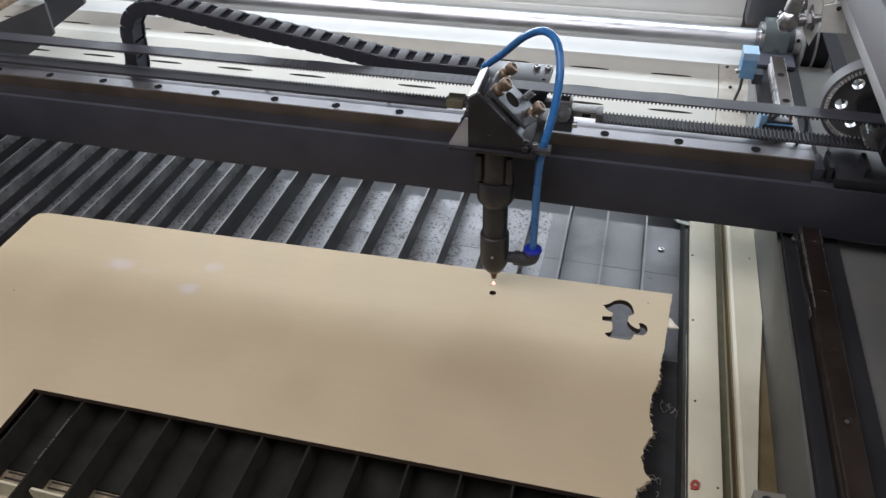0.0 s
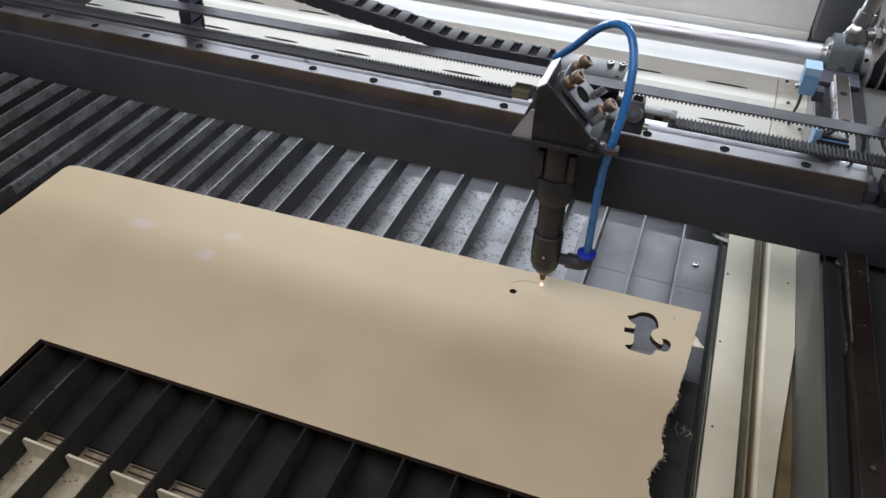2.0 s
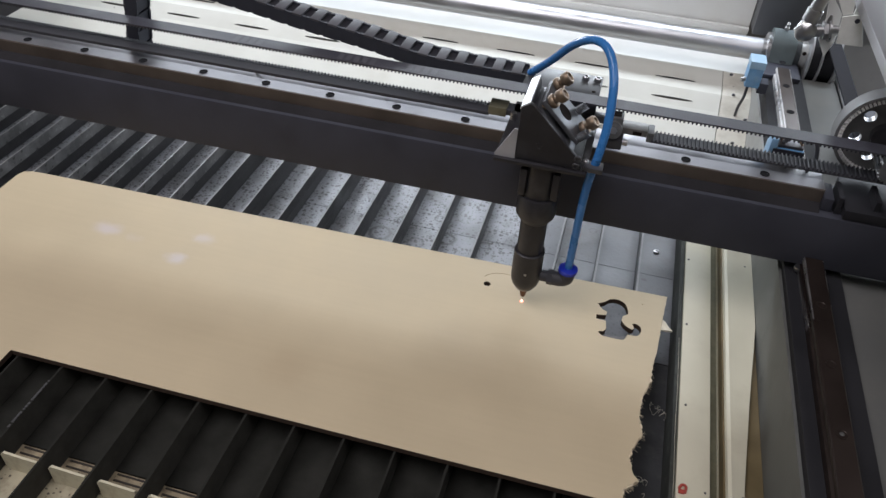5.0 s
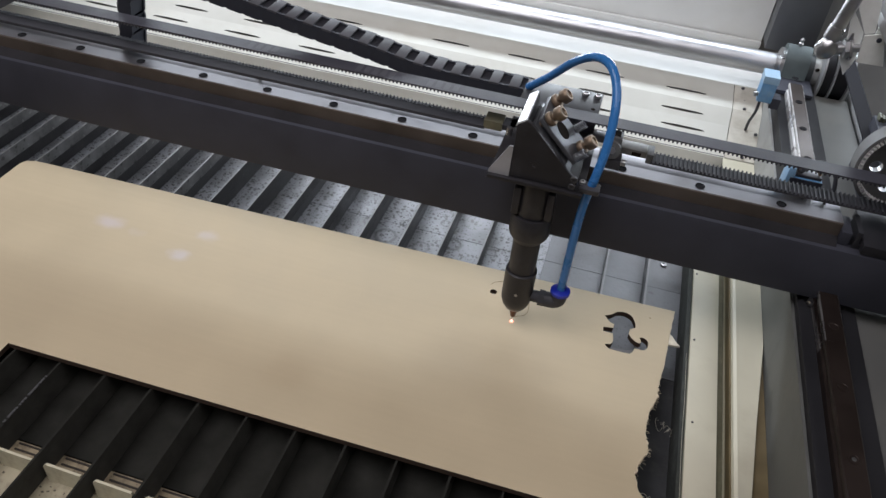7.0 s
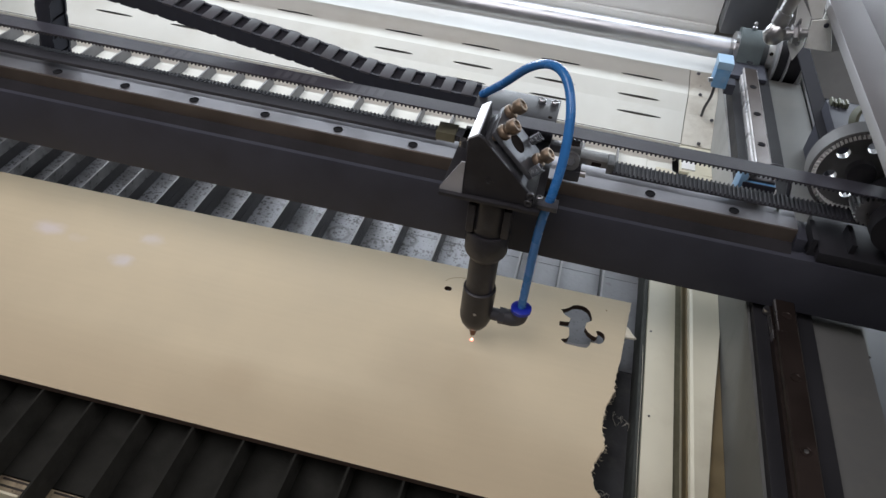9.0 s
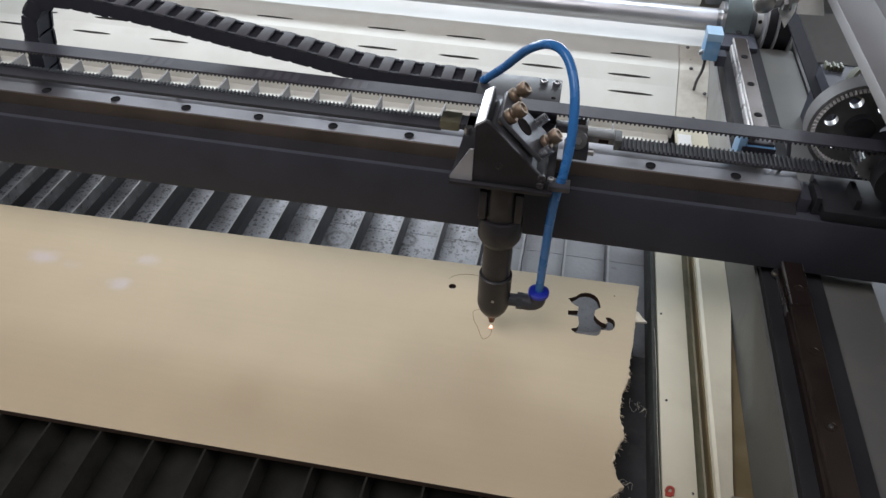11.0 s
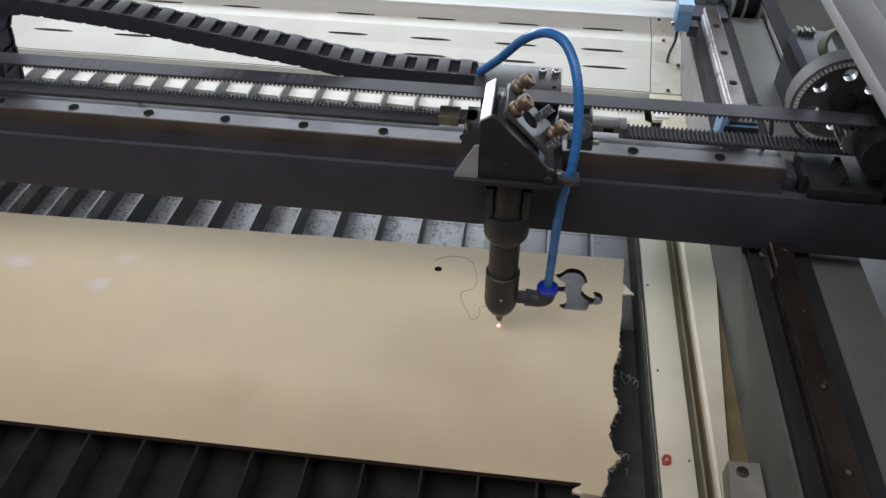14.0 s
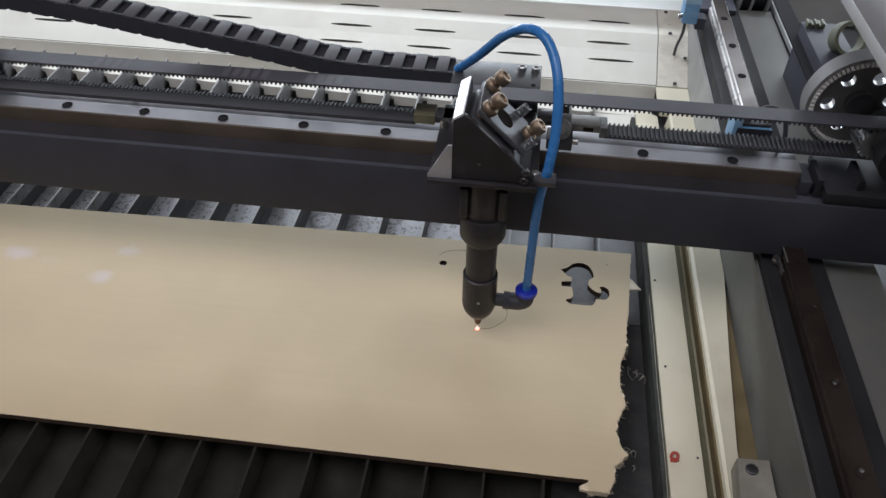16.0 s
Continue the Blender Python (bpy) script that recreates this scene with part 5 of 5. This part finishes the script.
part("belt_clamp", box(0.0400, 0.0520, 0.0500, 0.0640, 0.1500, 0.1652, 0.0014), GREY_CLAMP, head, "dark grey belt clamp")
part("clamp_slot", box(0.0425, 0.0500, 0.0530, 0.0610, 0.1653, 0.1656), HOLE_BLACK, head)
part("clamp_bolt", cyl((0.0460, 0.0500, 0.1560), (0.0460, 0.0440, 0.1575), 0.0066, seg=24), GREY_CLAMP, head)
part("bolt_socket", cyl((0.0460, 0.0441, 0.1575), (0.0460, 0.0437, 0.1576), 0.0030, seg=6), STEEL, head)
part("clamp_link", box(0.0290, 0.0400, 0.0540, 0.0620, 0.1560, 0.1620, 0.001), DARK_STEEL, head)
part("clamp_foot", box(0.0370, 0.0545, 0.0450, 0.0600, 0.1405, 0.1490, 0.0010), RUBBER, head)
part("foot_screw", cyl((0.0545, 0.0490, 0.1462), (0.0585, 0.0490, 0.1462), 0.0026, seg=12), STEEL, head)
part("belt_clip", box(0.0521, 0.0722, 0.0560, 0.0690, 0.1495, 0.1550, 0.0006), CLIP_GREY, head, "grey pressed belt clip")
part("clip_slot", box(0.0610, 0.0680, 0.0556, 0.0559, 0.1502, 0.1535), HOLE_BLACK, head)
part("clip_end", box(0.0723, 0.0775, 0.0550, 0.0700, 0.1462, 0.1545, 0.0008), GREY_CLAMP, head)
part("belt_clip", box(-0.0560, -0.0410, 0.0550, 0.0700, 0.1460, 0.1535, 0.0006), OLIVE, head, "olive belt clip")
part("clip_link", box(-0.0412, -0.0283, 0.0560, 0.0690, 0.1475, 0.1520), RUBBER, head)
part("side_screw", cyl((-0.033, 0.044, 0.1490), (-0.033, 0.044, 0.1580), 0.0026, seg=10), STEEL, head)

# lens tube and nozzle
part("upper_tube", lathe([(0.0130, 0.1180), (0.0132, 0.1190), (0.0132, 0.1488), (0.0128, 0.1489)], 36), ANODISED, head)
for x in (-0.0125, 0.0125):
    part("tube_lug", box(x - 0.0028, x + 0.0028, -0.0120, -0.0060, 0.1200, 0.1440, 0.0012), ANODISED, head)
part("collar", lathe([(0.0120, 0.0930), (0.0152, 0.0980), (0.0158, 0.0995), (0.0158, 0.1165), (0.0150, 0.1179)], 36), ANODISED, head)
part("lens_tube", lathe([(0.0108, 0.0600), (0.0108, 0.0935)], 36), ANODISED, head)
part("nozzle_nut", lathe([(0.0040, 0.0165), (0.0078, 0.0190), (0.0108, 0.0240), (0.0122, 0.0285), (0.0126, 0.0330), (0.0126, 0.0600), (0.0118, 0.0606), (0.0105, 0.0607)], 36), ANODISED, head)
part("nut_screw", hexbolt(0.0012, 0.0006), STEEL, head, "", pose(0.0005, -0.0125, 0.042, 90))
part("nozzle_tip", lathe([(0.0016, 0.0072), (0.0021, 0.0076), (0.0030, 0.0120), (0.0038, 0.0166)], 24), mat("dark_copper_tip", (0.16, 0.085, 0.06), 0.4, 0.9), head, "dark copper nozzle tip")
part("elbow_stub", cyl((0.0115, 0, 0.0350), (0.0230, 0, 0.0350), 0.0050), RUBBER, head)
part("elbow_nut", cyl((0.0180, 0, 0.0350), (0.0225, 0, 0.0350), 0.0068, seg=6), RUBBER, head)
part("elbow_body", pipe(smooth_path([(0.0225, 0, 0.0350), (0.0290, 0, 0.0352), (0.0332, 0, 0.0375), (0.0340, 0, 0.0420), (0.0340, 0, 0.0450)], 5), 0.0064, 16), RUBBER, head)
part("release_collar", lathe([(0.0062, 0.0450), (0.0080, 0.0455), (0.0080, 0.0482), (0.0058, 0.0494)], 24), BLUE_COLLAR, head, "deep blue release collar", pose(0.0340, 0, 0))
hose_low = [(0.0340, 0.000, 0.044), (0.0342, -0.001, 0.080), (0.0345, -0.003, 0.115), (0.0358, -0.005, 0.142), (0.0385, -0.0055, 0.160)]
hose_top = [(0.0358, -0.005, 0.142), (0.0385, -0.0055, 0.160), (0.0415, 0.002, 0.184), (0.0410, 0.016, 0.2070), (0.0365, 0.030, 0.2205),
            (0.0290, 0.042, 0.2260), (0.0180, 0.053, 0.2235), (0.0040, 0.066, 0.2110), (-0.0130, 0.080, 0.1890), (-0.0300, 0.093, 0.1695)]
part("air_hose", pipe(smooth_path(hose_low, 10), 0.0032, 16), BLUE_HOSE, head, "glossy blue air hose")
HOSE_FOOT, HOSE_AXIS = Vector((0.0385, -0.0055, 0.160)), Vector((-0.0685, 0.0985, 0.0095)).normalized()
arch_path = [p - HOSE_FOOT for p in smooth_path(hose_top, 10)[10:]]
hose_arch = part("hose_arch", pipe(arch_path, 0.0032, 16), BLUE_HOSE, head, "glossy blue arch of the air hose")
hose_arch.location = HOSE_FOOT
part("spark", lathe([(0.0002, 0.0003), (0.0008, 0.0007), (0.0008, 0.0012), (0.0003, 0.0026)], 12), SPARK_CORE, head, "white-hot cutting spark")
part("spark_halo", lathe([(0.0018, 0.0001), (0.0014, 0.0003), (0.0003, 0.0004)], 16), SPARK, head, "pink glow round the spark")

# ---- cable chain ----
chain = thing("cable_chain", "black plastic cable chain looping to the laser head", "cable chain")
LINK = 0.0163
N_LINKS = 27


def link_mesh():
    bm = bmesh.new()
    for y0, y1 in ((0.0850, 0.0873), (0.1047, 0.1070)):
        prism([(-LINK * 0.503, -0.0052), (-LINK * 0.44, -0.0064), (LINK * 0.30, -0.0066), (LINK * 0.40, -0.0058), (LINK * 0.503, -0.0056), (LINK * 0.503, 0.0058), (LINK * 0.44, 0.0064), (-LINK * 0.44, 0.0064), (-LINK * 0.503, 0.0058)], y0, y1, "y", bm)
    box(-0.0068, 0.0068, 0.0873, 0.1047, -0.0052, -0.0040, 0, bm)
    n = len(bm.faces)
    # darker inner plate paints in the shade between the cross bars
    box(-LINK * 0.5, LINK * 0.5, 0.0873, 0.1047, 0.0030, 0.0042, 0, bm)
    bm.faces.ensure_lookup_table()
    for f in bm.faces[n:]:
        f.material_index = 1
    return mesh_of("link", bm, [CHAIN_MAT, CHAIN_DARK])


def bar_mesh():
    return mesh_of("cross_bar", box(-0.0043, 0.0043, 0.0846, 0.1074, 0.0050, 0.0070, 0.0006), CHAIN_BAR)


lm, brm = link_mesh(), bar_mesh()
links = []
for i in range(N_LINKS):
    o = new("link", lm)
    o.parent = chain
    c = new("cross_bar", brm)
    c.parent = o
    links.append(o)


def chain_line(s):
    """Points of the chain's middle line, from the head at x = s leftwards and round its bend."""
    e = Vector((s - 0.033, 0, 0.1645))
    bx = -0.3400 + s * 0.5
    top = smooth_path([e, (e.x - 0.08, 0, 0.1665), (e.x - 0.14, 0, 0.1760), (e.x - 0.20, 0, 0.1845), (e.x - 0.26, 0, 0.1940), (bx, 0, 0.2015)], 16)
    bend = [Vector((bx - 0.010 - 0.032 * math.sin(math.pi * i / 24), 0, 0.1695 + 0.032 * math.cos(math.pi * i / 24))) for i in range(0, 13)]
    low = [Vector((bx - 0.042 - 0.003 * i, 0, 0.1695 - 0.02 * i)) for i in range(1, 5)]
    return top + bend + low


def chain_pose(line, i):
    def at(d):
        for a, b2 in zip(line, line[1:]):
            n = (b2 - a).length
            if d <= n:
                return a + (b2 - a) * (d / n)
            d -= n
        return line[-1]
    a, b2 = at(i * LINK), at((i + 1) * LINK)
    d = a - b2
    mid = (a + b2) / 2
    return pose(mid.x, 0, mid.z, 0, math.degrees(math.atan2(-d.z, d.x)), 0)


# ---- the scorched line left by the beam ----
line_pts = smooth_path([(-0.0042, 0.0088, 0), (-0.0030, 0.0108, 0)] + [(x, y, 0) for _, x, y in CUT], 4)
line_times = [-1.0] * 8
for (ta, *_), (tb, *_) in zip(CUT, CUT[1:]):
    line_times += [ta + (tb - ta) * k / 4 for k in range(4)]
line_times.append(16.0)
kerf = thing("scorched_line", "thin brown scorched cut line in the plywood", "cut line")
burnt = []
for i, (a, b2) in enumerate(zip(line_pts, line_pts[1:])):
    d = b2 - a
    o = part("line_piece", box(-0.0001, d.length + 0.0001, -0.0002, 0.0002, -0.0003, 0.0), KERF, kerf)
    burnt.append((o, line_times[i + 1], pose(a.x, a.y, 0, 0, 0, math.degrees(math.atan2(d.y, d.x)))))


# ---- movement ----
def motions():
    on_y = [(t, pose(0, y, 0)) for t, _, y in CUT]
    for ob in (gantry, belt, drive, wbelt, gsw, chain):
        walk(ob, on_y)
    walk(head, [(t, pose(x, y, 0)) for t, x, y in CUT])
    walk(upper, [(t, pose(-x, 0, 0)) for t, x, _ in CUT])
    walk(lower_l, [(t, pose(x, 0, 0)) for t, x, _ in CUT])
    walk(lower_r, [(t, pose(x, 0, 0)) for t, x, _ in CUT])
    walk(wheel, [(t, pose(WHEEL[0], WHEEL[1] + y, WHEEL[2]) @ pose(0, 0, 0, 0, math.degrees(x / 0.012), 0)) for t, x, y in CUT])
    # the hose leans over a little as the chain unrolls
    walk(hose_arch, [(t, Matrix.Translation(HOSE_FOOT) @ Matrix.Rotation(radians(4 - 190 * x), 4, HOSE_AXIS)) for t, x, _ in CUT])
    lines = [(t, chain_line(x)) for t, x, _ in CUT]
    for i, o in enumerate(links):
        walk(o, [(t, chain_pose(l, i)) for t, l in lines])
    for o, t, m in burnt:
        up, down = Matrix.Translation((0, 0, 0.00012)) @ m, Matrix.Translation((0, 0, -0.0008)) @ m
        if t <= 0:
            walk(o, [(0, up), (16, up)])
        else:
            t = min(t, 15.9)
            rows = [(0, down)] + ([(t - 0.04, down)] if t > 0.08 else []) + [(t + 0.03, up), (16, up)]
            walk(o, rows)


motions()
